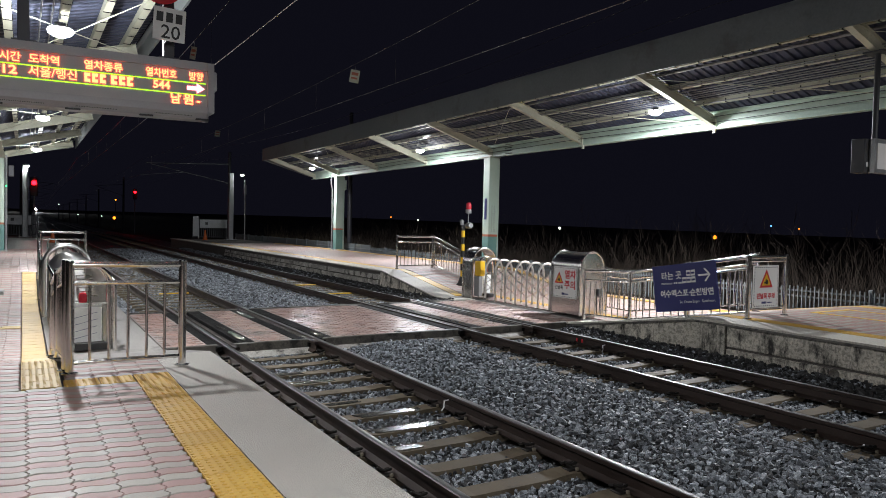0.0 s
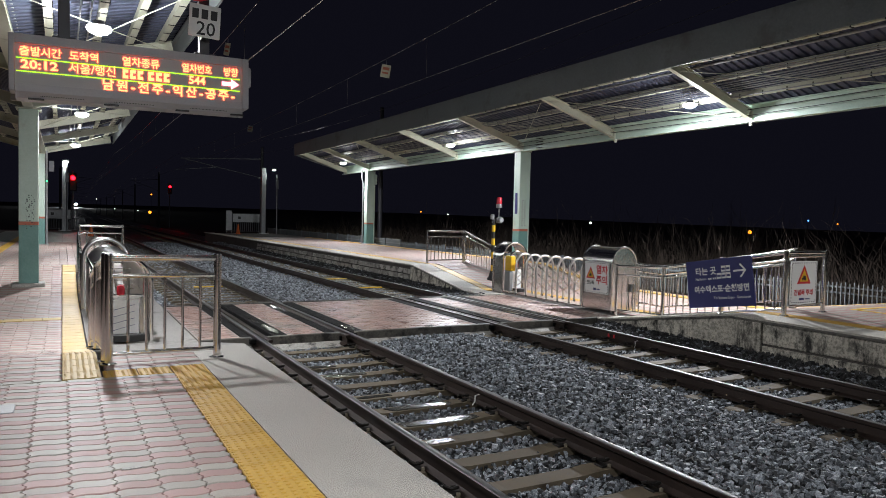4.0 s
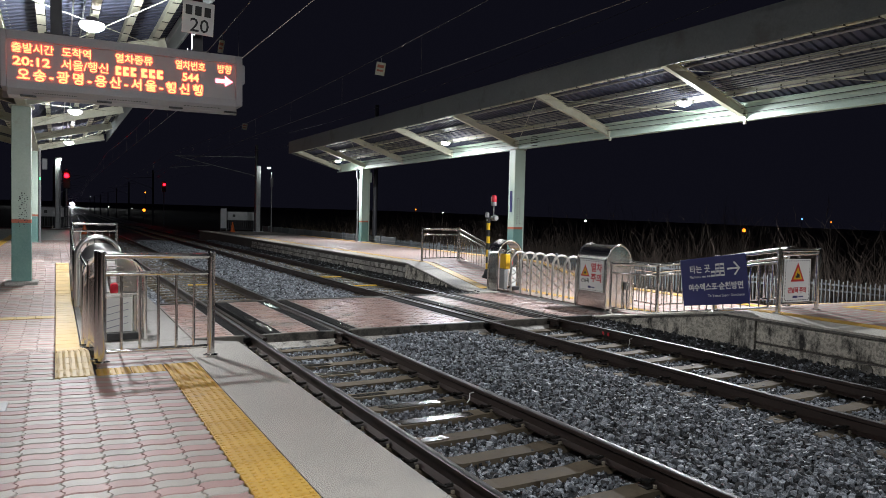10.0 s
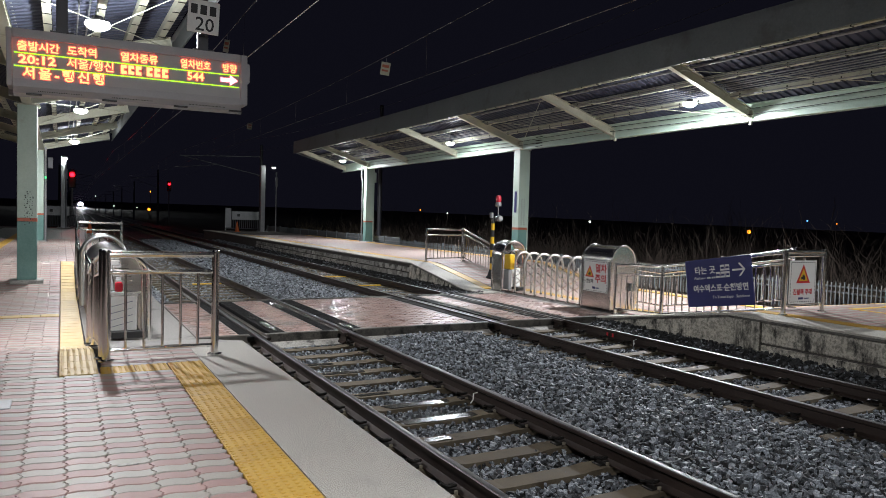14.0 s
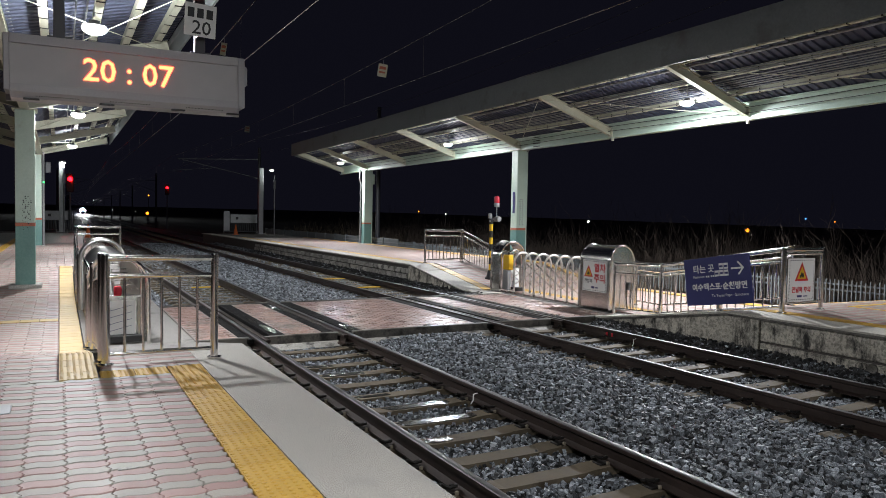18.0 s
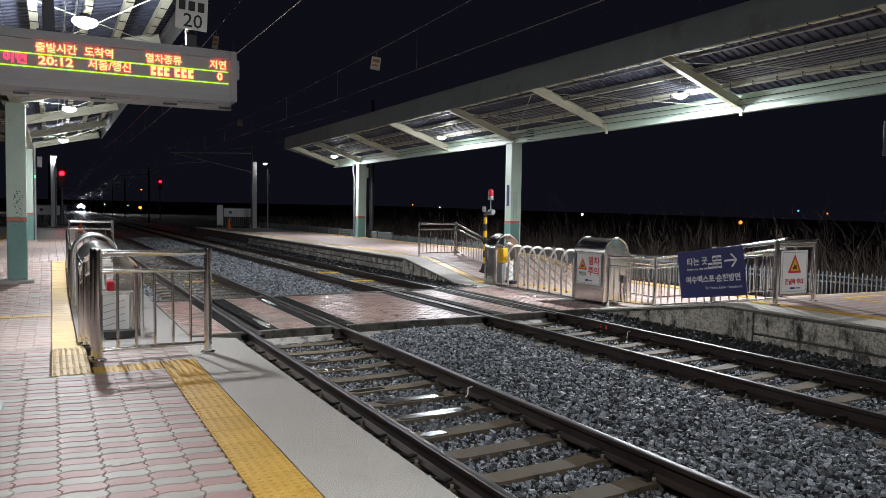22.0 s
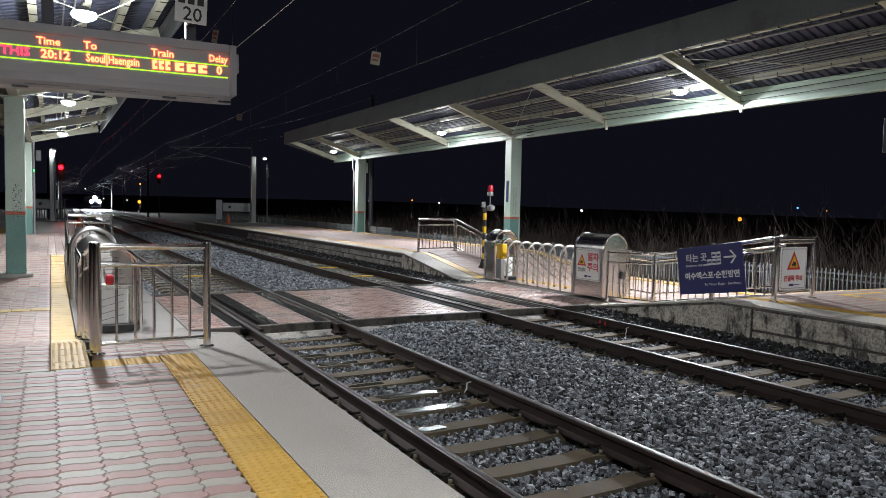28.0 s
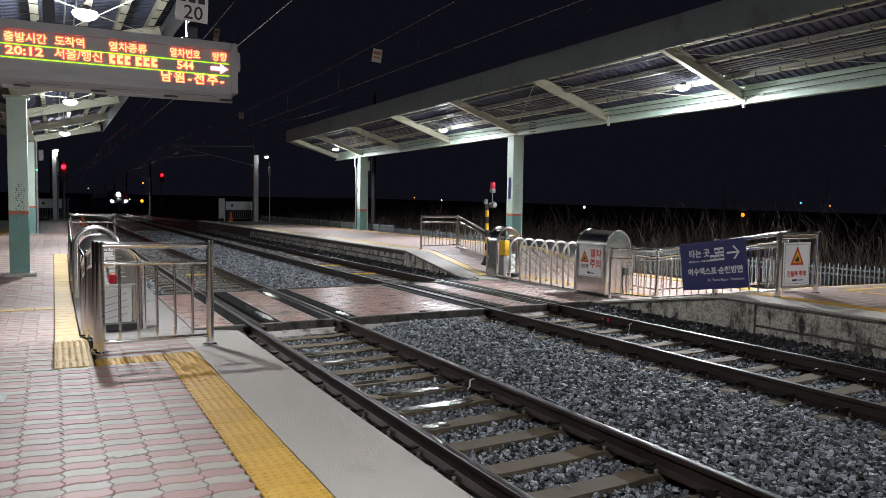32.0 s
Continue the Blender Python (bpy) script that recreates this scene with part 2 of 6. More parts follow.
WHITE = plain("white_paint", (0.78, 0.78, 0.76), 0.4)
BLACK = plain("black_paint", (0.012, 0.012, 0.013), 0.45)
RED = plain("red_paint", (0.55, 0.02, 0.03), 0.4)
YELLOW = plain("yellow_paint", (0.72, 0.44, 0.02), 0.4)
NAVY = plain("navy_vinyl", (0.018, 0.022, 0.13), 0.42)
BOARD_GREY = surface("grey_board_casing", ((0.31, 0.305, 0.315), (0.38, 0.375, 0.385)), (0.42, 0.6), coarse=2, fine=50, bump=0.04)
SCREEN = surface("led_screen", ((0.36, 0.355, 0.36), (0.45, 0.44, 0.445)), (0.5, 0.7), coarse=3, fine=200, bump=0.2, depth=0.001)
RED_LENS = plain("red_lens", (0.60, 0.03, 0.05), 0.25)
SOIL = surface("dark_soil", ((0.02, 0.018, 0.015), (0.055, 0.047, 0.038)), (0.9, 1.0), coarse=0.3, fine=8, bump=0.6, depth=0.03)
SOIL.node_tree.nodes["Principled BSDF"].inputs["Specular IOR Level"].default_value = 0.05
TWIG = surface("dry_twig", ((0.055, 0.042, 0.033), (0.15, 0.112, 0.085)), (0.7, 0.9), coarse=2, fine=30, bump=0.1, island=0.5)
STRAW = surface("dry_straw", ((0.16, 0.125, 0.08), (0.30, 0.24, 0.16)), (0.7, 0.9), coarse=2, fine=30, bump=0.1, island=0.5)
TACTILE_WORN = surface("worn_yellow_tactile", ((0.45, 0.30, 0.085), (0.56, 0.40, 0.15)), (0.45, 0.65), coarse=4, fine=60, bump=0.15, depth=0.002, vary=0.14, stain=(0.42, 0.34, 0.20), stain_scale=2.5, stain_from=0.6)
PANEL_DARK = surface("weathered_fence_concrete", ((0.06, 0.07, 0.075), (0.14, 0.155, 0.16)), (0.6, 0.85), coarse=2, fine=40, bump=0.3, vary=0.25, stain=(0.04, 0.045, 0.045), stain_scale=2.0)
SIGNAL_GREEN = glow("indicator_green", (0.05, 1.0, 0.25), 3)
LAMP_GLOW = glow("lamp_glow", (1.0, 0.96, 0.9), 60)
LED_RED = glow("led_orange", (1.0, 0.075, 0.026), 13.0)
LED_ARROW = glow("led_arrow", (1.0, 0.16, 0.2), 7.0)
LED_PINK = glow("led_pink", (1.0, 0.02, 0.06), 4.0)
LED_GREEN = glow("led_green", (0.42, 1.0, 0.02), 1.6)
SIGNAL_RED = glow("signal_red", (1.0, 0.0006, 0.0016), 120)
FAR_WARM = glow("far_orange_lamp", (1.0, 0.24, 0.015), 3.5)
FAR_WHITE = glow("far_white_lamp", (0.9, 1.0, 0.85), 4)
HEADLIGHT = glow("headlight", (0.93, 0.98, 1.0), 15000)
LOW_BEAM = glow("low_beam", (1.0, 1.0, 0.9), 300)
TRAIN_BLUE = plain("dark_blue_paint", (0.006, 0.012, 0.03), 0.35)
TRAIN_WHITE = plain("train_white_paint", (0.70, 0.71, 0.72), 0.25)
GLASS_DARK = plain("dark_glass", (0.01, 0.01, 0.012), 0.06)
WIRE = plain("grimy_copper_wire", (0.42, 0.38, 0.34), 0.32, 0.9)
CONE = plain("orange_plastic", (0.62, 0.13, 0.02), 0.45)
FAR_BLUE = glow("far_blue_lamp", (0.1, 0.35, 1.0), 3)
RUBBER = surface("wet_rubber", ((0.003, 0.003, 0.003), (0.009, 0.0088, 0.0085)), (0.5, 0.9), coarse=6, fine=26, bump=0.7, depth=0.010)
RUBBER.node_tree.nodes["Principled BSDF"].inputs["Specular IOR Level"].default_value = 0.12
WATER = surface("standing_water", ((0.03, 0.028, 0.024), (0.05, 0.046, 0.04)), (0.12, 0.30), coarse=8, fine=45, bump=0.15, depth=0.003)


# ---- mesh helpers ----
class Geo:
    """Collects corners and faces of one mesh."""

    def __init__(self):
        self.v, self.f = [], []

    def quad_strip(self, rings, closed=True, caps=True):
        base, n = len(self.v), len(rings[0])
        for r in rings:
            self.v += [tuple(p) for p in r]
        for i in range(len(rings) - 1):
            for j in range(n if closed else n - 1):
                a, b = base + i * n + j, base + i * n + (j + 1) % n
                self.f.append((a, b, b + n, a + n))
        if caps:
            self.f.append(tuple(base + j for j in reversed(range(n))))
            self.f.append(tuple(base + (len(rings) - 1) * n + j for j in range(n)))
        return self

    def box(self, x0, x1, y0, y1, z0, z1, bevel=0.0):
        if not bevel:
            return self.quad_strip([[(x0, y0, z), (x1, y0, z), (x1, y1, z), (x0, y1, z)] for z in (z0, z1)])
        b = min(bevel, (x1 - x0) / 3, (y1 - y0) / 3, (z1 - z0) / 3)
        ring = lambda i, z: [(x0 + i, y0 + b, z), (x0 + b, y0 + i, z), (x1 - b, y0 + i, z), (x1 - i, y0 + b, z),
                             (x1 - i, y1 - b, z), (x1 - b, y1 - i, z), (x0 + b, y1 - i, z), (x0 + i, y1 - b, z)]
        return self.quad_strip([ring(b * 0.9, z0), ring(0, z0 + b), ring(0, z1 - b), ring(b * 0.9, z1)])

    def tube(self, points, r, n=8, taper=None):
        """A round bar along points."""
        pts = [Vector(p) for p in points]
        rings, side = [], None
        for i, p in enumerate(pts):
            d = (pts[min(i + 1, len(pts) - 1)] - pts[max(i - 1, 0)]).normalized()
            if side is None:
                side = d.orthogonal().normalized()
            side = (side - d * side.dot(d)).normalized()
            up = d.cross(side)
            rr = r if taper is None else r + (taper - r) * i / (len(pts) - 1)
            rings.append([p + side * (rr * math.cos(2 * math.pi * k / n)) + up * (rr * math.sin(2 * math.pi * k / n)) for k in range(n)])
        return self.quad_strip(rings)

    def sweep(self, profile, places):
        """A closed profile of (across, up) carried along places (x, y, z) in the direction of y."""
        return self.quad_strip([[(x + a, y, z + u) for a, u in profile] for x, y, z in places])

    def turned(self, profile, centre, n=20, axis="z"):
        """Rings of (radius, height) about an axis through centre."""
        cx, cy, cz = centre
        rings = []
        for r, h in profile:
            ring = []
            for k in range(n):
                a = 2 * math.pi * k / n
                c, s = r * math.cos(a), r * math.sin(a)
                ring.append({"z": (cx + c, cy + s, cz + h), "y": (cx + c, cy + h, cz - s), "x": (cx + h, cy + c, cz + s)}[axis])
            rings.append(ring)
        return self.quad_strip(rings)

    def prism(self, outline, z0, z1):
        return self.quad_strip([[(x, y, z0) for x, y in outline], [(x, y, z1) for x, y in outline]])

    def slab(self, points, thick):
        """A plate with the given upper corners, thick downwards."""
        return self.quad_strip([[(x, y, z - thick) for x, y, z in points], list(points)])

    def mesh(self, name, smooth=False):
        me = bpy.data.meshes.new(name)
        me.from_pydata(self.v, [], self.f)
        if smooth:
            me.shade_smooth()
            me.set_sharp_from_angle(angle=radians(40))
        me.update()
        return me


def part(name, geo, material, parent=None, label="", smooth=True, kind="", place=None):
    me = geo if isinstance(geo, bpy.types.Mesh) else geo.mesh(name, smooth)
    if not me.materials:
        me.materials.append(material)
    ob = new(name, me)
    if parent is not None:
        ob.parent = parent
    if place is not None:
        ob.matrix_basis = place
    return tagged(ob, label=label, kind=kind)


def thing(name, place, label, category, group="", kind=""):
    ob = new(name)
    ob.empty_display_size = 0.1
    ob.matrix_basis = place if isinstance(place, Matrix) else pose(*place)
    return tagged(ob, label, category, group, kind)


def words(body, size, extrude=0.001, bold=0.0, align="CENTER", squeeze=1.0):
    """A mesh of writing, centred, in the plane of x and z, read from -y."""
    cu = bpy.data.curves.new("writing", "FONT")
    cu.body, cu.size, cu.extrude, cu.offset, cu.align_x, cu.align_y = body, size, extrude, bold, align, "CENTER"
    cu.resolution_u = 2
    ob = new("writing", cu)
    bpy.context.view_layer.update()
    me = bpy.data.meshes.new_from_object(ob.evaluated_get(bpy.context.evaluated_depsgraph_get()))
    bpy.data.objects.remove(ob)
    me.transform(Matrix.Rotation(radians(90), 4, "X") @ Matrix.Diagonal((squeeze, 1, 1, 1)))
    return me


# ---- heights ----
RAIL = -0.49
EDGE_L, EDGE_R = 1.79, 9.75
TRACKS = (3.48, 7.95)


def bend(y):
    """How far the line swings to the right at y."""
    return 3.2 * (1 - math.cos(math.pi * min(max((y - 60) / 230, 0), 1))) / 2


def grade(y):
    """How far the line climbs beyond the station."""
    return 0.0137 * max(y - 350, 0)


def level(y, low0, low1, r0, r1):
    """The platform's height at y: it dips to the rails at the crossing."""
    if y <= low0 - r0 or y >= low1 + r1:
        return 0.0
    if y < low0:
        return RAIL * (y - low0 + r0) / r0
    if y > low1:
        return RAIL * (low1 + r1 - y) / r1
    return RAIL


def left_z(y):
    return level(y, 11.0, 17.9, 3.0, 3.3)


def right_z(y):
    return level(y, 11.0, 16.6, 3.1, 3.3)


LEFT_Y = [-14, -4, 4, 8.0, 9.5, 11.0, 14.5, 17.9, 19.5, 21.2, 27, 36, 47, 60]
RIGHT_Y = [-14, -4, 4, 7.9, 9.5, 11.0, 13.8, 16.6, 18.2, 19.9, 27, 36, 45, 57]


def sheet(name, x0, x1, ys, zf, material, thick=0.3, lift=0.0, kind="structure", label="", parent=None):
    g = Geo()
    g.quad_strip([[(x0, y, zf(y) + lift - thick), (x1, y, zf(y) + lift - thick), (x1, y, zf(y) + lift), (x0, y, zf(y) + lift)] for y in ys])
    return part(name, g, material, parent, label=label, smooth=False, kind=kind)


# ---- ground ----
g = Geo()
xs = [-700, -120, -30, -6.2, -6.0, 1.6, 9.9, 16.4, 18, 40, 140, 700]
ys = [-400, -60, -14, 20, 60, 120, 350, 1500]
for y in ys:
    for x in xs:
        g.v.append((x, y, (-1.0 if x < 17 else -1.3) + grade(y)))
n = len(xs)
for i in range(len(ys) - 1):
    for j in range(n - 1):
        g.f.append((i * n + j, i * n + j + 1, (i + 1) * n + j + 1, (i + 1) * n + j))
part("ground", g, SOIL, label="dark bare ground beside the railway at night", kind="structure", smooth=False)

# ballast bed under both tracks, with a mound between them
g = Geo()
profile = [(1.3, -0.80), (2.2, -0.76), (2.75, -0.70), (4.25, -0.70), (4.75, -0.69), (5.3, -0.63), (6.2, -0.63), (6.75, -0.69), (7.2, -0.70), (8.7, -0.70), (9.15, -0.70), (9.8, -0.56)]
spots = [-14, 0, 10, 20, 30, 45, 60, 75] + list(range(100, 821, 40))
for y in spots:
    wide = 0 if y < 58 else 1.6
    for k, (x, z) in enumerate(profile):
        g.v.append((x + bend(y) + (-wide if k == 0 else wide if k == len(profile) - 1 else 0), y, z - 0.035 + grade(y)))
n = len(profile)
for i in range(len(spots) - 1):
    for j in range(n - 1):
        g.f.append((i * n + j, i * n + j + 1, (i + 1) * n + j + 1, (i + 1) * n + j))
part("ballast_bed", g, BALLAST, label="track bed coloured near-black as the shade between its stones", kind="structure", smooth=False)

# ---- left platform ----
sheet("pavement_left", -6.0, EDGE_L - 0.60, LEFT_Y, left_z, JOINT, 1.0, -0.055, label="jointed bed of the platform paving")
sheet("coping_left", EDGE_L - 0.60, EDGE_L, [-14, -4, 4, 7.95], left_z, GRANITE, 0.22, label="speckled grey granite coping along the platform edge")
sheet("coping_left_far", EDGE_L - 0.60, EDGE_L, [21.2, 27, 36, 47, 60], left_z, GRANITE, 0.22, label="grey granite coping of the far platform")
sheet("ramp_left", EDGE_L - 1.485, EDGE_L, [7.95, 9.5, 11.0, 14.5, 17.9, 19.5, 21.2], left_z, RAMP_CONCRETE, 0.3, label="bare concrete ramp down to the level crossing")
sheet("platform_wall_left", EDGE_L - 0.35, EDGE_L - 0.12, LEFT_Y, left_z, CONCRETE, 0.9, -0.22, label="stained concrete wall under the platform edge")

# ---- right platform ----
sheet("pavement_right", EDGE_R + 0.62, 15.26, RIGHT_Y, right_z, JOINT, 1.0, -0.03, label="jointed bed of the opposite platform paving")
NEAR_Y, FAR_Y = [-14, -4, 4, 7.9, 9.5, 11.0, 11.1], [15.56, 16.6, 18.2, 19.9, 27, 36, 45, 57]
sheet("coping_right", EDGE_R - 0.04, EDGE_R + 0.62, NEAR_Y, right_z, COPING_TAN, 0.03, label="worn concrete coping of the opposite platform")
sheet("coping_right_far", EDGE_R - 0.04, EDGE_R + 0.62, FAR_Y, right_z, COPING_TAN, 0.03, label="worn concrete coping beyond the crossing")
# thin strip, darker than the coping slab above it
sheet("coping_edge", EDGE_R - 0.025, EDGE_R + 0.60, RIGHT_Y, right_z, KERB, 0.035, -0.032, label="thin dark edge strip under the opposite coping")
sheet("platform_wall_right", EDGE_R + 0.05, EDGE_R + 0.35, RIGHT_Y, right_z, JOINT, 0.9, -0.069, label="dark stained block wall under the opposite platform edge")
sheet("wall_ramp_face", EDGE_R + 0.0, EDGE_R + 0.045, [7.3, 7.9, 9.5, 11.0], right_z, WALL_CONCRETE, 0.7, -0.07, label="stained concrete face of the opposite ramp")
sheet("wall_ramp_face_far", EDGE_R + 0.0, EDGE_R + 0.045, [16.6, 18.2, 19.9, 20.1], right_z, WALL_CONCRETE, 0.7, -0.07, label="stained concrete face of the far ramp")


# ---- tracks ----
HEAD = [(-0.036, -0.006), (-0.03, 0), (0.03, 0), (0.036, -0.006), (0.036, -0.036), (0.009, -0.052), (0.009, -0.135), (0.07, -0.158), (0.07, -0.17), (-0.07, -0.17), (-0.07, -0.158), (-0.009, -0.135), (-0.009, -0.052), (-0.036, -0.036)]
TOP = [(-0.031, 0.0), (-0.027, 0.0025), (0.027, 0.0025), (0.031, 0.0)]
RUN = [-14, 0, 15, 30, 45, 60, 75, 90, 110] + list(range(130, 821, 30))
for x in TRACKS:
    track = thing("railway_track", (0, 0, 0), "wet dark steel railway track on concrete sleepers", "railway track", "tracks through the station")
    for side in (-0.754, 0.754):
        run = [(x + side + bend(y), y, RAIL + grade(y)) for y in RUN]
        rail = part("rail", Geo().sweep(HEAD, run), RAIL_SIDE, track, "brown rusty steel rail")
        part("rail_head", Geo().sweep(TOP, run), RAIL_TOP, rail, "polished running surface")
    body = Geo().sweep([(-1.2, -0.2), (-1.2, -0.02), (-1.16, 0), (-0.5, 0), (-0.4, -0.012), (0.4, -0.012), (0.5, 0), (1.16, 0), (1.2, -0.02), (1.2, -0.2)], [(0, -0.10, 0), (0, 0.10, 0)])
    shape = body.mesh("sleeper")
    far = Geo()
    for k in range(-20, 180):
        y = 5.21 + 0.6 * k + (0.0 if x < 5 else 0.22)
        if 10.9 < y < 15.6:
            continue
        if y < 70:
            part("sleeper", shape, SLEEPER, track, place=pose(x, y, RAIL - 0.172, 0, 0, 0.4 * math.sin(k * 7.1)))
        else:
            far.box(x - 1.2 + bend(y), x + 1.2 + bend(y), y - 0.12, y + 0.12, RAIL - 0.35, RAIL - 0.172)
    part("distant_track_bed", far, SLEEPER, track, kind="stuff")


# ---- canopies ----
def i_beam(g, a, b, deep, wide, web=0.012, flange=0.016):
    """An I-section from a to b (lower edge), standing upright."""
    a, b = Vector(a), Vector(b)
    d = (b - a).normalized()
    side = d.cross(Vector((0, 0, 1))).normalized()
    up = side.cross(d)
    w, t, f = wide / 2, web / 2, flange
    prof = [(-w, 0), (w, 0), (w, f), (t, f), (t, deep - f), (w, deep - f), (w, deep), (-w, deep), (-w, deep - f), (-t, deep - f), (-t, f), (-w, f)]
    g.quad_strip([[p + side * s + up * u for s, u in prof] for p in (a, b)])
    return g


def column(parent, x, y, z0, z1, size=0.40):
    col = part("column", Geo().box(x - size / 2, x + size / 2, y - size / 2, y + size / 2, 1.17, z1, 0.012), PAINT_GREEN, parent, "pale green painted steel column")
    part("column_foot", Geo().box(x - size / 2 - 0.001, x + size / 2 + 0.001, y - size / 2 - 0.001, y + size / 2 + 0.001, z0, 1.09, 0.012), PAINT_TEAL, col, "teal painted lower part")
    part("band", Geo().box(x - size / 2 - 0.002, x + size / 2 + 0.002, y - size / 2 - 0.002, y + size / 2 + 0.002, 1.09, 1.17, 0.004), PAINT_ORANGE, col, "faded red band")
    part("plinth", Geo().box(x - size / 2 - 0.14, x + size / 2 + 0.14, y - size / 2 - 0.14, y + size / 2 + 0.14, z0 - 0.06, z0 + 0.035, 0.02), CONCRETE_CLEAN, col, "low grey concrete plinth")
    cap = Geo().box(x - size / 2 - 0.06, x + size / 2 + 0.06, y - size / 2 - 0.06, y + size / 2 + 0.06, z1, z1 + 0.025)
    for i in (-1, 1):
        for j in (-1, 1):
            cap.turned([(0.016, -0.022), (0.016, 0.0)], (x + i * (size / 2 + 0.03), y + j * (size / 2 + 0.03), z1), 6)
    part("cap_plate", cap, PAINT_CREAM, col)
    return col


def wing(roof, xa, za, xb, zb, y0, y1, rafters, purlins, ribs_from, fascia=0.66, conduits=()):
    """One slope of a canopy from the columns' beam at xa, za up to its free edge at xb, zb (undersides of the rafters)."""
    s = 1 if xb > xa else -1
    slope = (zb - za) / (xb - xa)
    at = lambda x: za + slope * (x - xa)
    for y in rafters:
        part("rafter", i_beam(Geo(), (xa + s * 0.06, y, at(xa + s * 0.06)), (xb - s * 0.02, y, zb), 0.24, 0.13), PAINT_CREAM, roof, "cream painted steel rafter")
        part("gusset", Geo().box(min(xa, xa + s * 0.05), max(xa, xa + s * 0.05), y - 0.09, y + 0.09, za - 0.03, za + 0.2), PAINT_CREAM, roof)
    for x in purlins:
        z = at(x) + 0.245
        prof = [(-0.055, -0.02), (0.055, -0.02), (0.055, 0.0), (-0.045, 0.0), (-0.045, 0.10), (0.055, 0.10), (0.055, 0.108), (-0.055, 0.108)]
        p = part("purlin", Geo().sweep(prof, [(x, y0, z), (x, y1, z)]), PAINT_CREAM, roof, "cream cold-formed steel purlin", smooth=False)
        hooks = Geo()
        y = y0 + 0.3
        while y < y1:
            hooks.box(x - 0.056, x + 0.056, y, y + 0.022, z - 0.03, z - 0.021)
            hooks.box(x + s * 0.062 - 0.006, x + s * 0.062 + 0.006, y, y + 0.022, z - 0.03, z + 0.06)
            y += 0.62
        part("bolt_strip", hooks, CLIP, p, "dark hook bolts", kind="stuff")
    # ribbed deck
    g = Geo()
    rib, ys, up = 0.20, [], []
    y = y0
    while y < y1:
        for f, h in ((0, 0), (0.5, 0), (0.6, 0.035), (0.9, 0.035)):
            ys.append(y + f * rib), up.append(h)
        y += rib
    rows = []
    for x in (xa - s * 0.02, xb):
        rows.append([(x, yy, at(x) + 0.36 + h) for yy, h in zip(ys, up)])
        rows.append([(x, yy, at(x) + 0.375 + h) for yy, h in zip(ys, up)])
    a, b, c, d = rows
    g.v = a + b + c + d
    n = len(ys)
    for i in range(n - 1):
        g.f += [(i, i + 1, 2 * n + i + 1, 2 * n + i), (n + i, 3 * n + i, 3 * n + i + 1, n + i + 1)]
    part("roof_deck", g, DECK, roof, "blue-grey ribbed metal roof deck", smooth=False)
    lip = [(s * 0.06, -0.03), (s * 0.09, -0.03), (s * 0.09, fascia), (0, fascia), (0, fascia - 0.02), (s * 0.075, fascia - 0.02), (s * 0.075, 0.0), (s * 0.06, 0.0)]
    if s < 0:
        lip = lip[::-1]
    part("fascia", Geo().sweep(lip, [(xb, y0 - 0.12, zb), (xb, y1 + 0.12, zb)]), FASCIA, roof, "plain grey sheet metal fascia", smooth=False)
    for ye, w in ((y0 - 0.12, -0.012), (y1 + 0.12, 0.012)):
        e = Geo().quad_strip([[(xa, yy, at(xa) + 0.10), (xb, yy, zb + 0.0), (xb, yy, zb + fascia), (xa, yy, at(xa) + 0.42)] for yy in sorted((ye, ye + w))])
        part("end_panel", e, FASCIA, roof, smooth=False)
    for x, r, drop in conduits:
        part("conduit", Geo().tube([(x, y0 + 0.3, at(x) + 0.245 - drop), (x, (y0 + y1) / 2, at(x) + 0.245 - drop), (x, y1 - 0.3, at(x) + 0.245 - drop)], r, 6), GREY_STEEL, roof, "thin grey conduit")


def high_bay(x, y, z, top):
    lamp = thing("canopy_lamp", (x, y, z), "round high-bay lamp glowing white under the canopy", "ceiling lamp", "canopy lamps")
    part("reflector", Geo().turned([(0.04, 0.10), (0.07, 0.09), (0.08, 0.045), (0.15, 0.03), (0.155, 0.016)], (0, 0, 0), 24), LAMP_SHELL, lamp, "grey bell-shaped lamp shell")
    part("diffuser", Geo().turned([(0.10, 0.016), (0.150, 0.012), (0.165, -0.012), (0.150, -0.045), (0.10, -0.08), (0.05, -0.098), (0.01, -0.102)], (0, 0, 0), 24), LAMP_GLOW, lamp, "glowing white glass")
    part("stem", Geo().tube([(0, 0, 0.15), (0, 0, top - z)], 0.012, 8), GREY_STEEL, lamp)
    return lamp


R_Y0, R_Y1 = -13.0, 40.6
roof_r = thing("platform_canopy", (0, 0, 0), "long cream steel canopy with a grey fascia over the opposite platform", "station canopy", "platform canopies")
wing(roof_r, 14.95, 4.10, 12.07, 5.02, R_Y0, R_Y1, [36.25 - 4.9 * k for k in range(11)] + [39.9], (12.52, 13.40, 14.28), 0,
     conduits=((13.33, 0.014, 0.03), (13.27, 0.014, 0.03), (13.20, 0.014, 0.02), (12.78, 0.03, -0.04), (13.62, 0.016, -0.03), (13.72, 0.012, -0.03), (13.80, 0.016, -0.03), (13.90, 0.012, -0.03), (13.98, 0.016, -0.03), (14.08, 0.012, -0.03), (14.20, 0.014, 0.02)))
wing(roof_r, 15.05, 4.10, 17.6, 4.95, R_Y0, R_Y1, [36.25 - 4.9 * k for k in range(11)], (15.6, 16.4, 17.2), 0)
beam = i_beam(Geo(), (14.95, R_Y0, 4.03), (14.95, R_Y1 - 0.3, 4.03), 0.445, 0.22)
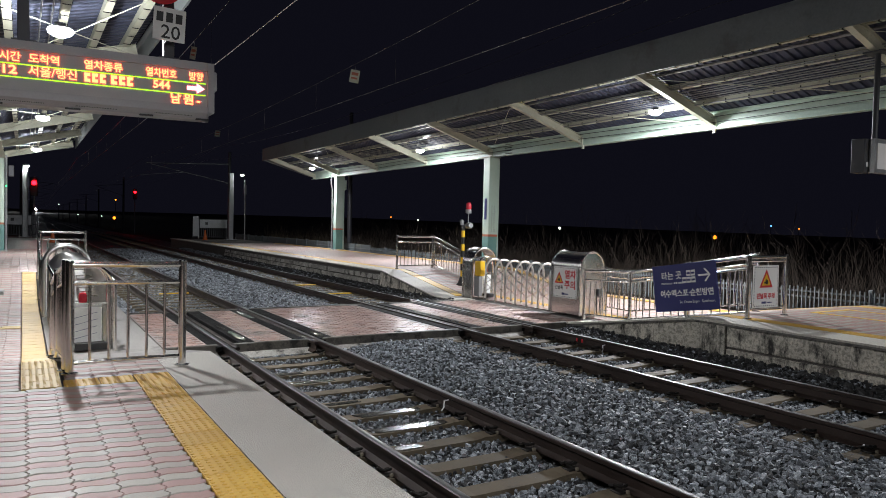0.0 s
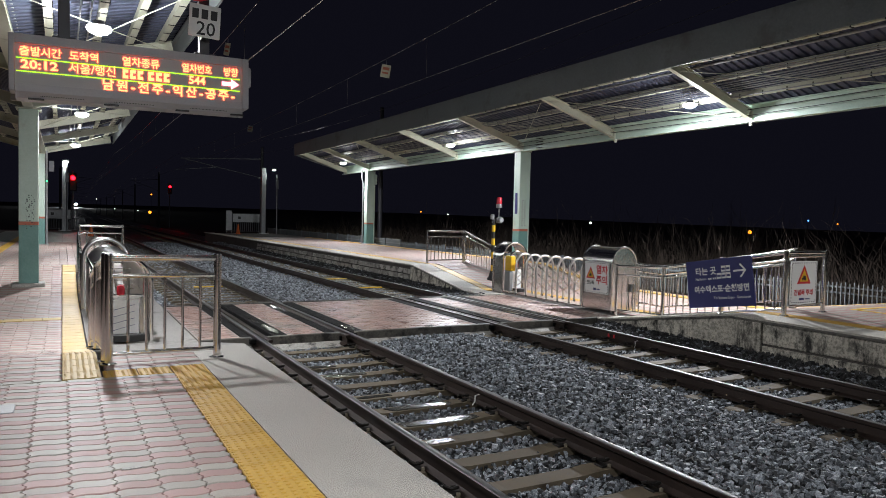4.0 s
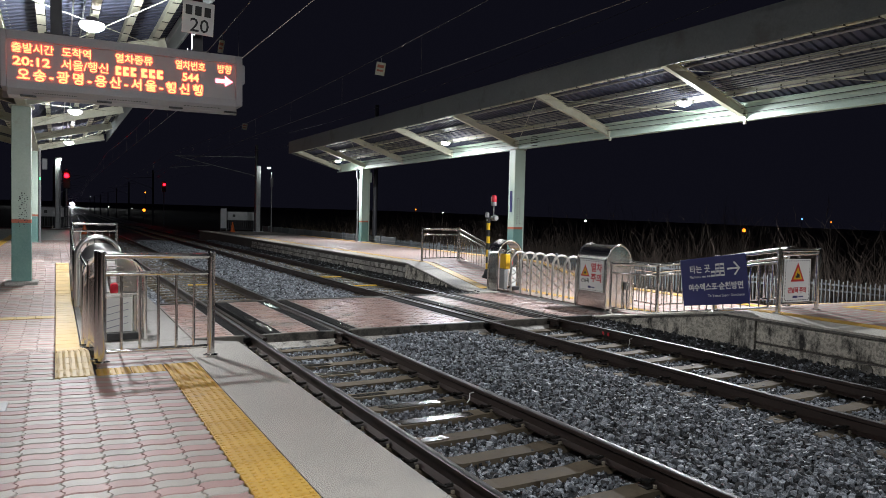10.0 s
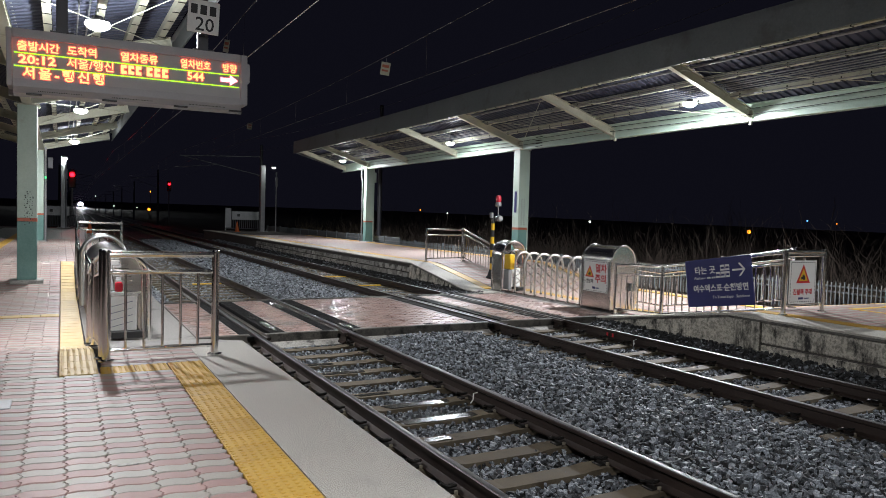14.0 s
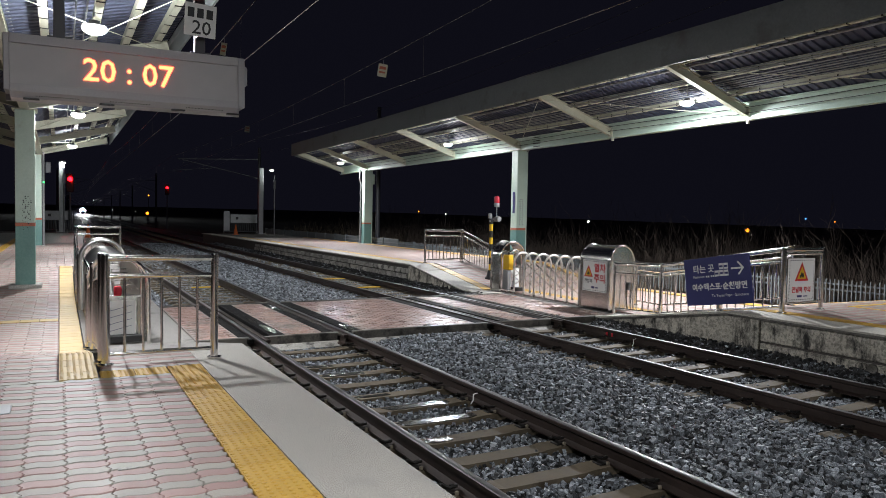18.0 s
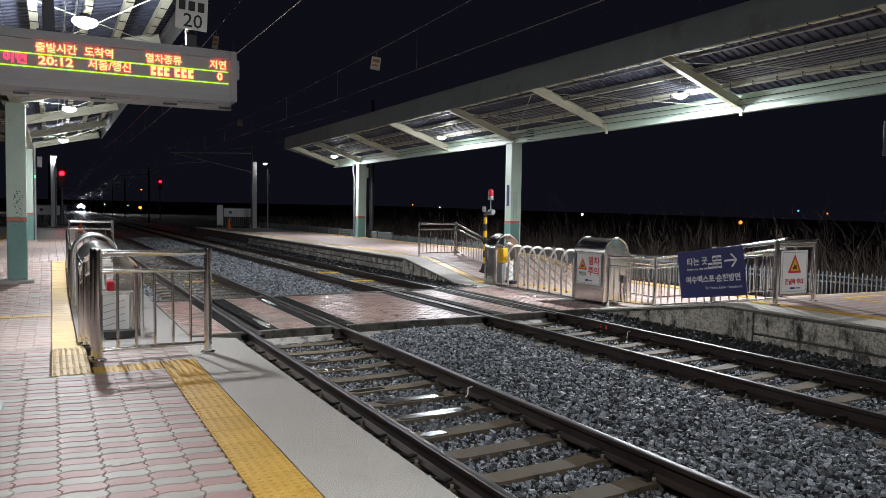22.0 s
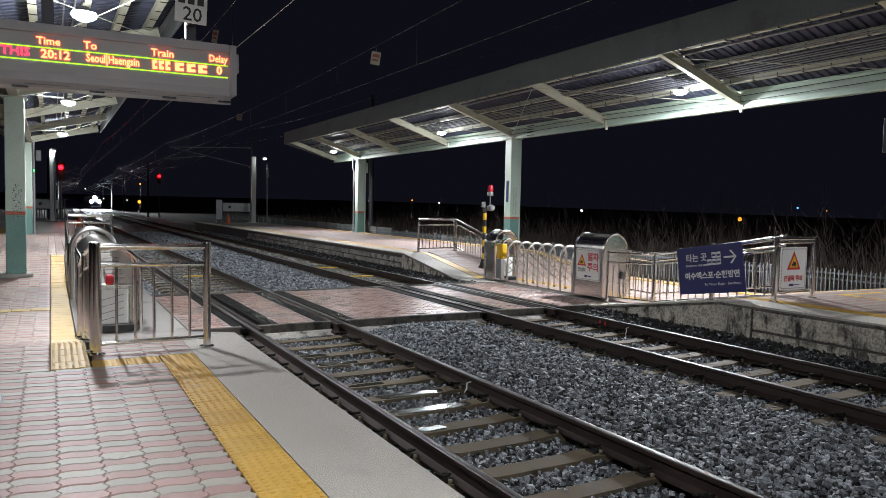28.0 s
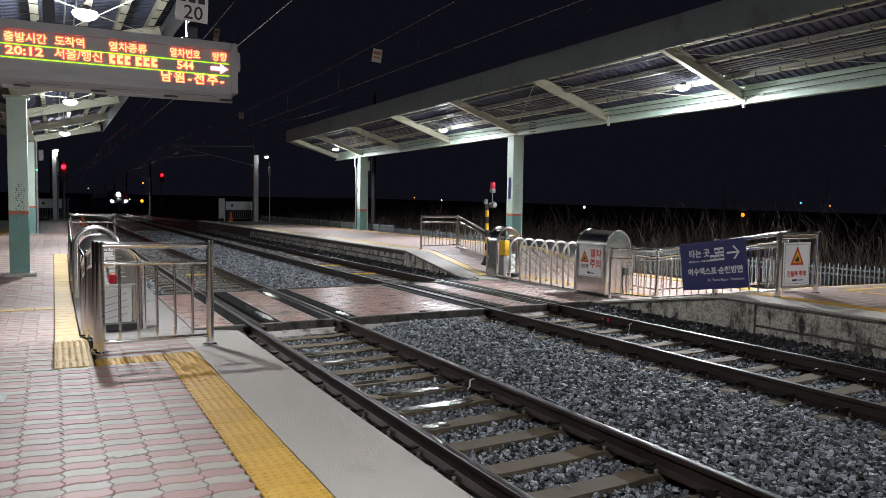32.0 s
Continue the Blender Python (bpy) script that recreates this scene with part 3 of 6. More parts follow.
part("main_beam", beam, PAINT_GREEN, roof_r, "pale green steel beam along the columns")
for x, z in ((14.82, 4.38), (14.82, 4.24)):
    part("cable", Geo().tube([(x, R_Y0 + 0.5, z)] + [(x, 36.25 - 4.9 * k, z - 0.05 * (k % 2)) for k in range(9, -1, -1)], 0.009, 5), DARK_STEEL, roof_r, "thin dark cable along the beam")
for y in (11.6, 16.4):
    part("cable_clip", Geo().box(14.80, 14.86, y, y + 0.07, 3.93, 4.03, 0.006), PAINT_CREAM, roof_r)
part("closure_strip", Geo().box(14.94, 15.06, R_Y0, R_Y1 - 0.3, 4.535, 4.62), FASCIA, roof_r, "grey strip closing the roof deck", smooth=False)
splice = Geo()
for yc in (21.1, 6.4):
    for k in range(8):
        for zz in (4.10, 4.2, 4.3, 4.42):
            splice.turned([(0.014, -0.03), (0.014, 0)], (14.945, yc - 0.5 + 0.05 * (k % 2) - 0.1 * (k // 2), zz), 6, "x")
part("splice_bolts", splice, CLIP, roof_r, kind="stuff")
for y in (6.85, 21.55, 36.25):
    column(roof_r, 14.95, y, 0, 4.02)
    part("rain_duct", Geo().box(15.155, 15.25, y - 0.14, y - 0.02, 0, 4.0, 0.01), PAINT_GREEN, roof_r, "square pale green rainwater duct")
for k in range(8):
    y = 36.25 - 4.9 * k
    part("wind_brace", Geo().tube([(12.3, y - 0.2, 4.93), (14.8, y - 4.7, 4.18)], 0.008, 6), PAINT_CREAM, roof_r, "thin diagonal steel tie")
    if k % 3 == 0:
        part("wind_brace", Geo().tube([(14.8, y - 0.2, 4.20), (12.3, y - 4.7, 4.95)], 0.008, 6), PAINT_CREAM, roof_r, "thin diagonal steel tie")
part("drain_pipe", Geo().tube([(14.62, 36.5, 4.1), (14.62, 36.5, 3.6), (14.7, 36.52, 3.35), (14.7, 36.52, 0.0)], 0.045, 10), GREY_STEEL, roof_r, "grey rainwater pipe")
part("junction_box", Geo().box(15.18, 15.36, 36.1, 36.3, 3.3, 3.85, 0.02), PAINT_GREEN, roof_r, "small box high on the column")
part("notice_strip", Geo().box(14.738, 14.748, 21.48, 21.62, 1.72, 2.5, 0.003), NAVY, roof_r, "narrow blue notice with unreadable writing")
bars = Geo()
for k in range(15):
    for q in range(2):
        x = 14.86 + 0.11 * q + 0.012 * math.sin(k * 2.3 + q)
        bars.box(x, x + 0.055 + 0.02 * math.sin(k * 5.1 + q * 2), 21.342, 21.347, 1.28 + 0.066 * k, 1.31 + 0.066 * k)
part("notice_sheet", bars, GREY_STEEL, roof_r, "rows of small unreadable writing", kind="stuff")

bars = Geo()
for k in range(18):
    for q in range(4):
        x = -0.76 + 0.05 * q + 0.012 * math.sin(k * 2.3 + q * 4.1)
        if math.sin(k * 7.7 + q * 3.9) > -0.6:
            bars.box(x, x + 0.018 + 0.014 * math.sin(k * 5.1 + q * 2), 18.943, 18.947, 1.0 + 0.045 * k, 1.022 + 0.045 * k + 0.01 * math.sin(k + q * 2.7))
column_writing = bars

L_Y0, L_Y1 = -13.0, 34.3
roof_l = thing("platform_canopy", (0, 0, 0), "cream steel butterfly canopy over the near platform", "station canopy", "platform canopies")
L_RAFT = [33.85 - 4.9 * k for k in range(10)]
wing(roof_l, -0.66, 3.82, 1.86, 4.46, L_Y0, L_Y1, L_RAFT, (-0.2, 0.5, 1.05, 1.6), 0, fascia=0.34, conduits=((0.2, 0.012, 0.02), (0.34, 0.012, 0.02)))
wing(roof_l, -0.76, 3.82, -3.5, 4.5, L_Y0, L_Y1, L_RAFT, (-1.4, -2.1, -2.8), 0, fascia=0.34)
part("main_beam", i_beam(Geo(), (-0.71, L_Y0, 3.80), (-0.71, L_Y1, 3.80), 0.42, 0.2), PAINT_CREAM, roof_l, "cream steel beam along the columns")
for y, z in ((-10.2, 0), (19.15, left_z(19.15)), (33.85, 0)):
    column(roof_l, -0.86 if y > 30 else -0.71, y, z, 3.78)
part("notice_sheet", column_writing, DARK_STEEL, roof_l, "rows of small unreadable writing", kind="stuff")
part("rain_pipe", Geo().tube([(-0.60, 33.6, 3.9), (-0.60, 33.6, 3.5), (-0.60, 33.7, 3.3), (-0.60, 33.7, 0)], 0.05, 10), GREY_STEEL, roof_l, "grey rainwater pipe")
part("speaker_box", Geo().box(-0.52, -0.32, 33.55, 33.75, 3.05, 3.5, 0.02), DARK_STEEL, roof_l, "small dark loudspeaker")
part("indicator", Geo().box(-0.62, -0.56, 33.62, 33.64, 2.62, 2.70, 0.01), SIGNAL_GREEN, roof_l, "tiny green indicator light")
for k in range(7):
    y = 33.85 - 4.9 * k
    part("wind_brace", Geo().tube([(-0.5, y - 0.2, 3.92), (1.75, y - 4.7, 4.44)], 0.008, 6), PAINT_CREAM, roof_l, "thin diagonal steel tie")
    if k % 2 == 0:
        part("wind_brace", Geo().tube([(1.75, y - 0.2, 4.44), (-0.5, y - 4.7, 3.92)], 0.008, 6), PAINT_CREAM, roof_l, "thin diagonal steel tie")

for p in LEFT_LAMPS:
    high_bay(p[0], p[1], p[2] - 0.02, p[2] + 0.18)
for p in RIGHT_LAMPS:
    high_bay(p[0], p[1], p[2], p[2] + 0.4)


# ---- railings and gates ----
def railing(name, posts, label, group, high=1.05, mid=0.85, low=0.12, gap=0.14, radius=0.03, ends=True, tops=None):
    """Stainless railing along posts (x, y, z of the ground); tops may give each post's own upper height."""
    rail = thing(name, (0, 0, 0), label, "railing", group)
    tops = tops or [p[2] + high for p in posts]
    post_g = lambda p, t: Geo().tube([(p[0], p[1], p[2]), (p[0], p[1], t + 0.01)], radius * 1.25, 14).turned([(0.072, 0.0), (0.072, 0.012), (0.045, 0.02)], (p[0], p[1], p[2]), 14).turned([(radius * 1.25, 0), (radius * 1.1, 0.014), (0.008, 0.02)], (p[0], p[1], t + 0.01), 12)
    for p, t in zip(posts, tops):
        part("post", post_g(p, t), STEEL, rail, "polished steel post")
    for (p, t), (q, u) in zip(zip(posts, tops), list(zip(posts, tops))[1:]):
        drop = high - mid
        line = lambda dz0, dz1: [(p[0], p[1], dz0), (q[0], q[1], dz1)]
        part("top_rail", Geo().tube(line(t - 0.02, u - 0.02), radius, 14), STEEL, rail)
        part("middle_rail", Geo().tube(line(t - drop, u - drop), radius * 0.72, 12), STEEL, rail)
        part("bottom_rail", Geo().tube(line(t - high + low, u - high + low), radius * 0.62, 12), STEEL, rail)
        long = math.hypot(q[0] - p[0], q[1] - p[1])
        count = max(1, round(long / gap) - 1)
        for k in range(1, count + 1):
            f = k / (count + 1)
            x, y, z = p[0] + (q[0] - p[0]) * f, p[1] + (q[1] - p[1]) * f, t + (u - t) * f
            part("bar", Geo().tube([(x, y, z - high + low), (x, y, z - drop)], radius * 0.45, 8), STEEL, rail)
    return rail


RAILS = "stainless steel railings at the crossing"
railing("platform_railing", [(0.37, 7.27, 0), (1.36, 7.27, 0)], "short polished stainless steel railing on the near platform", RAILS, 1.03, 0.84, 0.10, 0.165)
railing("platform_railing", [(0.345, 7.42, 0), (0.345, 9.3, left_z(9.3)), (0.345, 11.1, RAIL)], "stainless steel railing along the ramp to the crossing", RAILS, 1.03, 0.84, 0.10, 0.2)
railing("platform_railing", [(0.37, 20.4, 0), (1.39, 20.4, 0)], "short stainless steel railing beyond the crossing", RAILS, 1.08, 0.88, 0.10, 0.165)
railing("platform_railing", [(0.34, 20.25, -0.14), (0.34, 18.2, -0.44), (0.34, 16.6, RAIL)], "stainless steel railing down the far ramp", RAILS, 1.03, 0.84, 0.10, 0.2)
railing("platform_railing", [(10.28, 11.2, RAIL), (10.28, 9.9, right_z(9.9)), (10.3, 8.55, right_z(8.55)), (10.44, 7.405, 0)], "stainless steel railing along the opposite ramp", RAILS, 1.05, 0.84, 0.10, 0.16, tops=[0.58, 0.64, 0.87, 1.06])
railing("platform_railing", [(10.45, 7.40, 0), (11.62, 7.5, 0)], "stainless steel railing carrying a crossing warning sign", RAILS, 1.06, 0.98, 0.16, 3.0)
railing("platform_railing", [(11.9, 12.25, RAIL), (11.88, 11.45, RAIL), (11.75, 9.7, right_z(9.7)), (11.6, 8.05, 0)], "stainless steel railing behind the gate box", RAILS, 1.02, 0.84, 0.10, 0.16, tops=[0.53, 0.52, 0.80, 1.07])
railing("platform_railing", [(10.5, 20.4, 0), (12.02, 20.7, 0)], "stainless steel railing at the head of the far ramp", RAILS, 1.08, 0.88, 0.10, 0.16)
railing("platform_railing", [(12.03, 20.6, 0), (12.03, 18.7, right_z(18.7)), (12.0, 16.9, RAIL)], "stainless steel railing sloping down the far ramp", RAILS, 1.05, 0.88, 0.10, 0.16, tops=[1.08, 0.62, 0.36])


def arch_points(x0, x1, z0, z1, y, n=12):
    """An upside-down U across x."""
    r = (x1 - x0) / 2
    pts = [(x0, y, z0), (x0, y, (z0 + z1 - r) / 2), (x0, y, z1 - r)]
    pts += [((x0 + x1) / 2 - r * math.cos(math.pi * k / n), y, z1 - r + r * math.sin(math.pi * k / n)) for k in range(1, n)]
    return pts + [(x1, y, z1 - r), (x1, y, (z0 + z1 - r) / 2), (x1, y, z0)]


def arch_shell(x0, x1, z0, z1, y0, y1, n=14):
    """A closed round-topped box."""
    ring = lambda y, i: [(x, y, z) for x, _, z in arch_points(x0 + i, x1 - i, z0, z1 - i, y, n)]
    return Geo().quad_strip([ring(y0, 0.02), ring(y0 + 0.02, 0), ring(y1 - 0.02, 0), ring(y1, 0.02)])


def open_shell(x0, x1, z0, z1, y0, y1, n=14):
    """A curved sheet over an opening, open at both ends."""
    ring = lambda y, i: [(x, y, z) for x, _, z in arch_points(x0 + i, x1 - i, z0, z1 - i, y, n)]
    a, b, c, d = ring(y0, 0.0), ring(y1, 0.0), ring(y1, 0.012), ring(y0, 0.012)
    return Geo().quad_strip([a, b, c, d, a], closed=False, caps=False)


def lattice(g, x, ya, yb, z0, z1, r=0.011, rows=2):
    """Crossing bars between two arches in the plane x."""
    step = (z1 - z0) / rows
    for k in range(rows):
        a, b = z0 + k * step, z0 + (k + 1) * step
        g.tube([(x - 0.008, ya, a), (x - 0.008, yb, b)], r, 5)
        g.tube([(x + 0.008, ya, b), (x + 0.008, yb, a)], r, 5)


def folding_gate(x0, x1, ys, top, label, head_y, head_dir, boxes):
    gate = thing("folding_gate", (0, 0, 0), label, "folding gate", "folding gates of the crossing")
    for k, y in enumerate(ys):
        a = part("arch", Geo().tube(arch_points(x0, x1, RAIL + 0.02, top, y), 0.028, 10), STEEL_SATIN, gate, "bent stainless steel tube")
        for x in (x0, x1):
            part("foot", Geo().turned([(0.03, 0.0), (0.03, 0.05), (0.024, 0.06)], (x, y, RAIL), 8), STEEL, a)
        if k:
            for x in (x0, x1):
                g = Geo()
                lattice(g, x, ys[k - 1], y, RAIL + 0.24, top - 0.22, rows=3)
                part("lattice", g, STEEL, gate, "crossing steel bars")
    s = head_dir
    body = part("drive_head", Geo().box(x0 + 0.09, x1 - 0.09, min(head_y, head_y + s * 0.34), max(head_y, head_y + s * 0.34), RAIL + 0.07, RAIL + 0.70, 0.015), STEEL_SHEET, gate, "brushed steel motor housing")
    ya, yb = sorted((head_y - s * 0.003, head_y - s * 0.014))
    part("white_panel", Geo().box(x0 + 0.115, x1 - 0.115, ya, yb, RAIL + 0.14, RAIL + 0.64, 0.004), WHITE, body, "white cover panel")
    lines = Geo()
    for k in range(4):
        z = RAIL + 0.18 + 0.1 * k
        lines.tube([(x0 + 0.17, head_y - s * 0.016, z), (x1 - 0.17, head_y - s * 0.016, z + 0.09)], 0.004, 4)
    part("panel_lines", lines, NAVY, body, "thin blue slanted lines")
    part("base_box", Geo().box(x0 + 0.22, x1 - 0.02, head_y - s * 0.10 if s > 0 else head_y, head_y if s > 0 else head_y - s * 0.10, RAIL + 0.03, RAIL + 0.13, 0.01), BLACK, body, "black lower sensor box")
    part("crossbar", Geo().box(x0 + 0.05, x1 - 0.05, head_y - 0.02, head_y + 0.02, RAIL + 0.68, RAIL + 0.72, 0.008), STEEL, body)
    lamp = part("warning_lamp", Geo().turned([(0.05, 0.0), (0.055, 0.02), (0.055, 0.10), (0.045, 0.13), (0.01, 0.14)], ((x0 + x1) / 2 - 0.02, head_y, RAIL + 0.72), 16), RED_LENS, body, "red warning lamp")
    part("arch", Geo().tube(arch_points(x0 + 0.03, x1 - 0.03, RAIL + 0.02, top + 0.04, head_y, 12), 0.028, 12), STEEL, gate, "bent stainless steel tube")
    for k in range(6):
        z, yy = RAIL + 0.80 + 0.045 * k, head_y + s * (0.1 + 0.2 * k)
        part("link", Geo().tube([(x0 + 0.3, yy, z - 0.25), (x0 + 0.3, yy, z), (x1 - 0.16, yy, z)], 0.009, 6), STEEL, gate, "bent folding steel link")
    return gate


left_ys = [11.72 + 0.15 * k for k in range(25)]
folding_gate(0.42, 1.10, left_ys, 0.77, "closed stainless folding gate with a red warning lamp", 11.3, 1, None)
post = thing("gate_post", (0, 0, 0), "broad round-topped stainless steel gate housing", "gate housing", "gate housings")
for y in (15.52, 15.62, 15.72, 15.82, 15.92, 16.02):
    part("rim", Geo().tube(arch_points(0.35, 1.13, RAIL, 0.895, y, 16), 0.036, 12), STEEL_SATIN, post)
post = thing("gate_post", (0, 0, 0), "narrow stainless steel gate frame on the near platform", "gate housing", "gate housings")
part("rim", Geo().tube(arch_points(0.36, 1.15, RAIL, 0.79, 11.18, 16), 0.028, 12), STEEL, post)
part("rim", Geo().tube(arch_points(0.36, 1.15, RAIL, 0.79, 11.42, 16), 0.028, 12), STEEL, post)
part("side_plate", Geo().box(0.325, 0.345, 11.08, 11.5, RAIL + 0.04, 0.64, 0.006), STEEL_SHEET, post, "upright steel side plate")

# ---- departure board ----
BY, BX0, BX1, BZ0, BZ1 = 7.5, -0.45, 1.70, 2.475, 3.05
board = thing("departure_board", pose(BX0, BY, 2.76) @ pose(0, 0, 0, 0, -0.7, 0) @ pose(-BX0, 0, -2.76), "long grey hanging departure board with glowing orange letters", "departure board")
inner = (-0.40, 1.63, 2.60, 2.965)
# casing round the window
part("casing", Geo().box(BX0, inner[0], 0, 0.28, BZ0 + 0.06, BZ1, 0.008), BOARD_GREY, board, "grey sheet metal end")
part("casing", Geo().box(inner[1], BX1, 0, 0.28, BZ0 + 0.06, BZ1, 0.008), BOARD_GREY, board, "grey sheet metal end")
part("casing", Geo().box(inner[0], inner[1], 0, 0.28, inner[3], BZ1, 0.004), BOARD_GREY, board, "grey upper panel")
low = Geo().quad_strip([[(x, 0, inner[2]), (x, 0, BZ0 + 0.055), (x, 0.05, BZ0), (x, 0.28, BZ0), (x, 0.28, inner[2])] for x in (inner[0], inner[1])])
part("casing", low, BOARD_GREY, board, "grey lower panel", smooth=False)
part("casing", Geo().box(BX0, BX1, 0.285, 0.31, BZ0, BZ1, 0.004), BOARD_GREY, board, "grey back sheet", smooth=False)
part("screen", Geo().box(inner[0], inner[1], 0.025, 0.06, inner[2], inner[3]), SCREEN, board, "dull grey unlit dot-matrix screen", smooth=False)
slots = Geo()
for x0 in (-0.2, 0.42, 1.12):
    for k in range(26):
        slots.box(x0 + 0.014 * k, x0 + 0.014 * k + 0.007, 0.024, 0.05, BZ0 + 0.021, BZ0 + 0.028)
part("vent_slots", slots, BLACK, board, "rows of small vent slots", kind="stuff")
for x in (-0.3, 0.33, 0.98, 1.52):
    part("hinge", Geo().box(x, x + 0.13, 0.03, 0.07, BZ0 - 0.012, BZ0 + 0.004, 0.003), BLACK, board)
part("side_box", Geo().box(BX1, BX1 + 0.045, 0.08, 0.22, 2.78, 2.98, 0.012), BOARD_GREY, board, "small box on the end")
for x in (0.0, 1.27):
    hanger = part("hanger", Geo().box(x - 0.05, x + 0.05, 0.09, 0.19, BZ1, 4.35, 0.006), DARK_STEEL, board, "dark square hanging post")
    part("hanger_plate", Geo().box(x - 0.1, x + 0.1, 0.05, 0.23, BZ1 + 0.012, BZ1 + 0.024), DARK_STEEL, hanger)


def spot(px, py):
    """From the screen's own columns (0 to 400) and rows (0 to 73) to the board's space."""
    return inner[0] + px / 400 * 2.0, 0.0215, inner[3] - py / 73 * (inner[3] - inner[2])


def led(body, px, py, size, material, parent, bold=0.006, squeeze=1.0, label=""):
    me = words(body, size, 0.002, bold, squeeze=squeeze)
    x, y, z = spot(px, py)
    return part("led_text", me, material, parent, label, place=pose(x, y, z))


def led_block(px0, px1, py, high, material, parent):
    """A name of a maker's product, as plain glowing blocks."""
    n = 3
    w = (px1 - px0) / n
    for k in range(n):
        x, y, z = spot(px0 + k * w, py)
        x1 = spot(px0 + (k + 0.74) * w, py)[0]
        h, q = high / 2, high * 0.15
        shape = [(x, z - h), (x1, z - h), (x1, z - q), ((x + x1) / 2, z - q), ((x + x1) / 2, z + q), (x1, z + q), (x1, z + h), (x, z + h)]
        part("led_bar", Geo().quad_strip([[(a, yy, b) for a, b in shape] for yy in (y - 0.002, y + 0.002)]), material, parent, smooth=False)


def led_lines(parent, rows=(26, 50)):
    made = []
    for r in rows:
        x0, y, z = spot(2, r)
        x1 = spot(403, r)[0]
        made.append(part("led_line", Geo().box(x0, x1, y - 0.002, y + 0.002, z - 0.0045, z + 0.0045), LED_GREEN, parent, "thin green glowing line", smooth=False))
    return made


H1, H2, H3 = 14, 37, 62
PITCH = 0.108


def page(title, px):
    me = words(title, PITCH * 0.86, 0.002, 0.0012)
    x, y, z = spot(px, H1)
    me.transform(Matrix.Translation((x, y, z)))
    return part("display_page", me, LED_RED, board, "glowing orange display lines")


page_a = page("출발시간", 41)
for s, x in (("도착역", 113), ("열차종류", 212), ("열차번호", 317), ("방향", 384)):
    led(s, x, H1, PITCH * 0.86, LED_RED, page_a, 0.0012, 0.86 if x > 300 else 1.0)
led("20:12", 39, H2 + 0.5, PITCH, LED_RED, page_a, 0.0025, 1.26)
led("서울/행신", 127, H2, PITCH * 0.96, LED_RED, page_a, 0.0008)
led_block(179, 219, H2, 0.085, LED_RED, page_a)
led_block(225, 268, H2, 0.085, LED_RED, page_a)
led("544", 317, H2, PITCH, LED_RED, page_a, 0.0025)
x, y, z = spot(383, H2)
arrow = Geo().prism([(-0.085, -0.02), (0.01, -0.02), (0.01, -0.052), (0.09, 0.0), (0.01, 0.052), (0.01, 0.02), (-0.085, 0.02)], -0.002, 0.002).mesh("led_arrow")
arrow.transform(Matrix.Translation((x, y, z)) @ Matrix.Rotation(radians(90), 4, "X"))
part("led_arrow", arrow, LED_ARROW, page_a, "pink glowing arrow")
lines_a = led_lines(page_a)

page_b = page("출발시간", 91)
for s, x in (("도착역", 163), ("열차종류", 278), ("지연", 383)):
    led(s, x, H1, PITCH * 0.86, LED_RED, page_b, 0.0012)
led("이번", 25, H2, PITCH, LED_PINK, page_b, 0.0025, label="pink glowing word")
led("20:12", 90, H2 + 0.5, PITCH, LED_RED, page_b, 0.0025, 1.2)
led("서울/행신", 181, H2, PITCH * 0.9, LED_RED, page_b, 0.0008)
led_block(254, 291, H2, 0.085, LED_RED, page_b)
led_block(298, 337, H2, 0.085, LED_RED, page_b)
led("0", 386, H2, PITCH, LED_RED, page_b, 0.0025)
led_lines(page_b)

page_c = page("Time", 80)
for s, x in (("To", 149), ("Train", 277), ("Delay", 384)):
    led(s, x, H1, PITCH * 0.92, LED_RED, page_c, 0.001, 0.8 if s == "Delay" else 1.0)
led("THIS", 27, H2, PITCH * 1.05, LED_PINK, page_c, 0.001, 1.0, "pink glowing word")
led("20:12", 91, H2 + 0.5, PITCH, LED_RED, page_c, 0.0025)
led("Seoul|Haengsin", 188, H2, PITCH * 0.95, LED_RED, page_c, 0.002, 0.74)
led_block(258, 294, H2, 0.085, LED_RED, page_c)
led_block(300, 367, H2, 0.08, LED_RED, page_c)
led("0", 386, H2, PITCH, LED_RED, page_c, 0.0025)
led_lines(page_c)

me = words("20 : 07", 0.30, 0.002, 0.002, squeeze=0.98)
x, y, z = spot(199, 38)
me.transform(Matrix.Translation((x, y, z)))
page_clock = part("display_page", me, LED_RED, board, "large glowing orange clock time")

runners, at_x = [], 0.0
for ch in "남원-전주-익산-공주-오송-광명-용산-서울-행신행":
    wide = 0.062 if ch == "-" else 0.128
    runners.append((part("led_letter", words(ch, PITCH * 1.08, 0.002, 0.0025), LED_RED, board), at_x + wide / 2))
    at_x += wide

# ---- stop position sign above the board ----
sign = thing("stop_sign_plate", (1.24, 7.44, 3.38), "white train stop position plate with black figures", "position sign")
part("plate", Geo().box(-0.152, 0.152, -0.006, 0.006, -0.155, 0.17, 0.004), WHITE, sign, place=pose(0, 0, 0, 0, 2.5, 0))
for k in range(3):
    part("plain_mark", Geo().box(-0.125 + 0.09 * k, -0.062 + 0.09 * k, -0.010, -0.0065, 0.028, 0.122, 0.006), BLACK, sign, "plain black block", place=pose(0, 0, 0, 0, 2.5, 0))
part("number", words("20", 0.19, 0.002, 0.0012), BLACK, sign, "black figures twenty", place=pose(0.01, -0.008, -0.075, 0, 2.5, 0))
part("bracket", Geo().box(-0.02, 0.03, 0.008, 0.20, -0.15, -0.11), DARK_STEEL, sign)
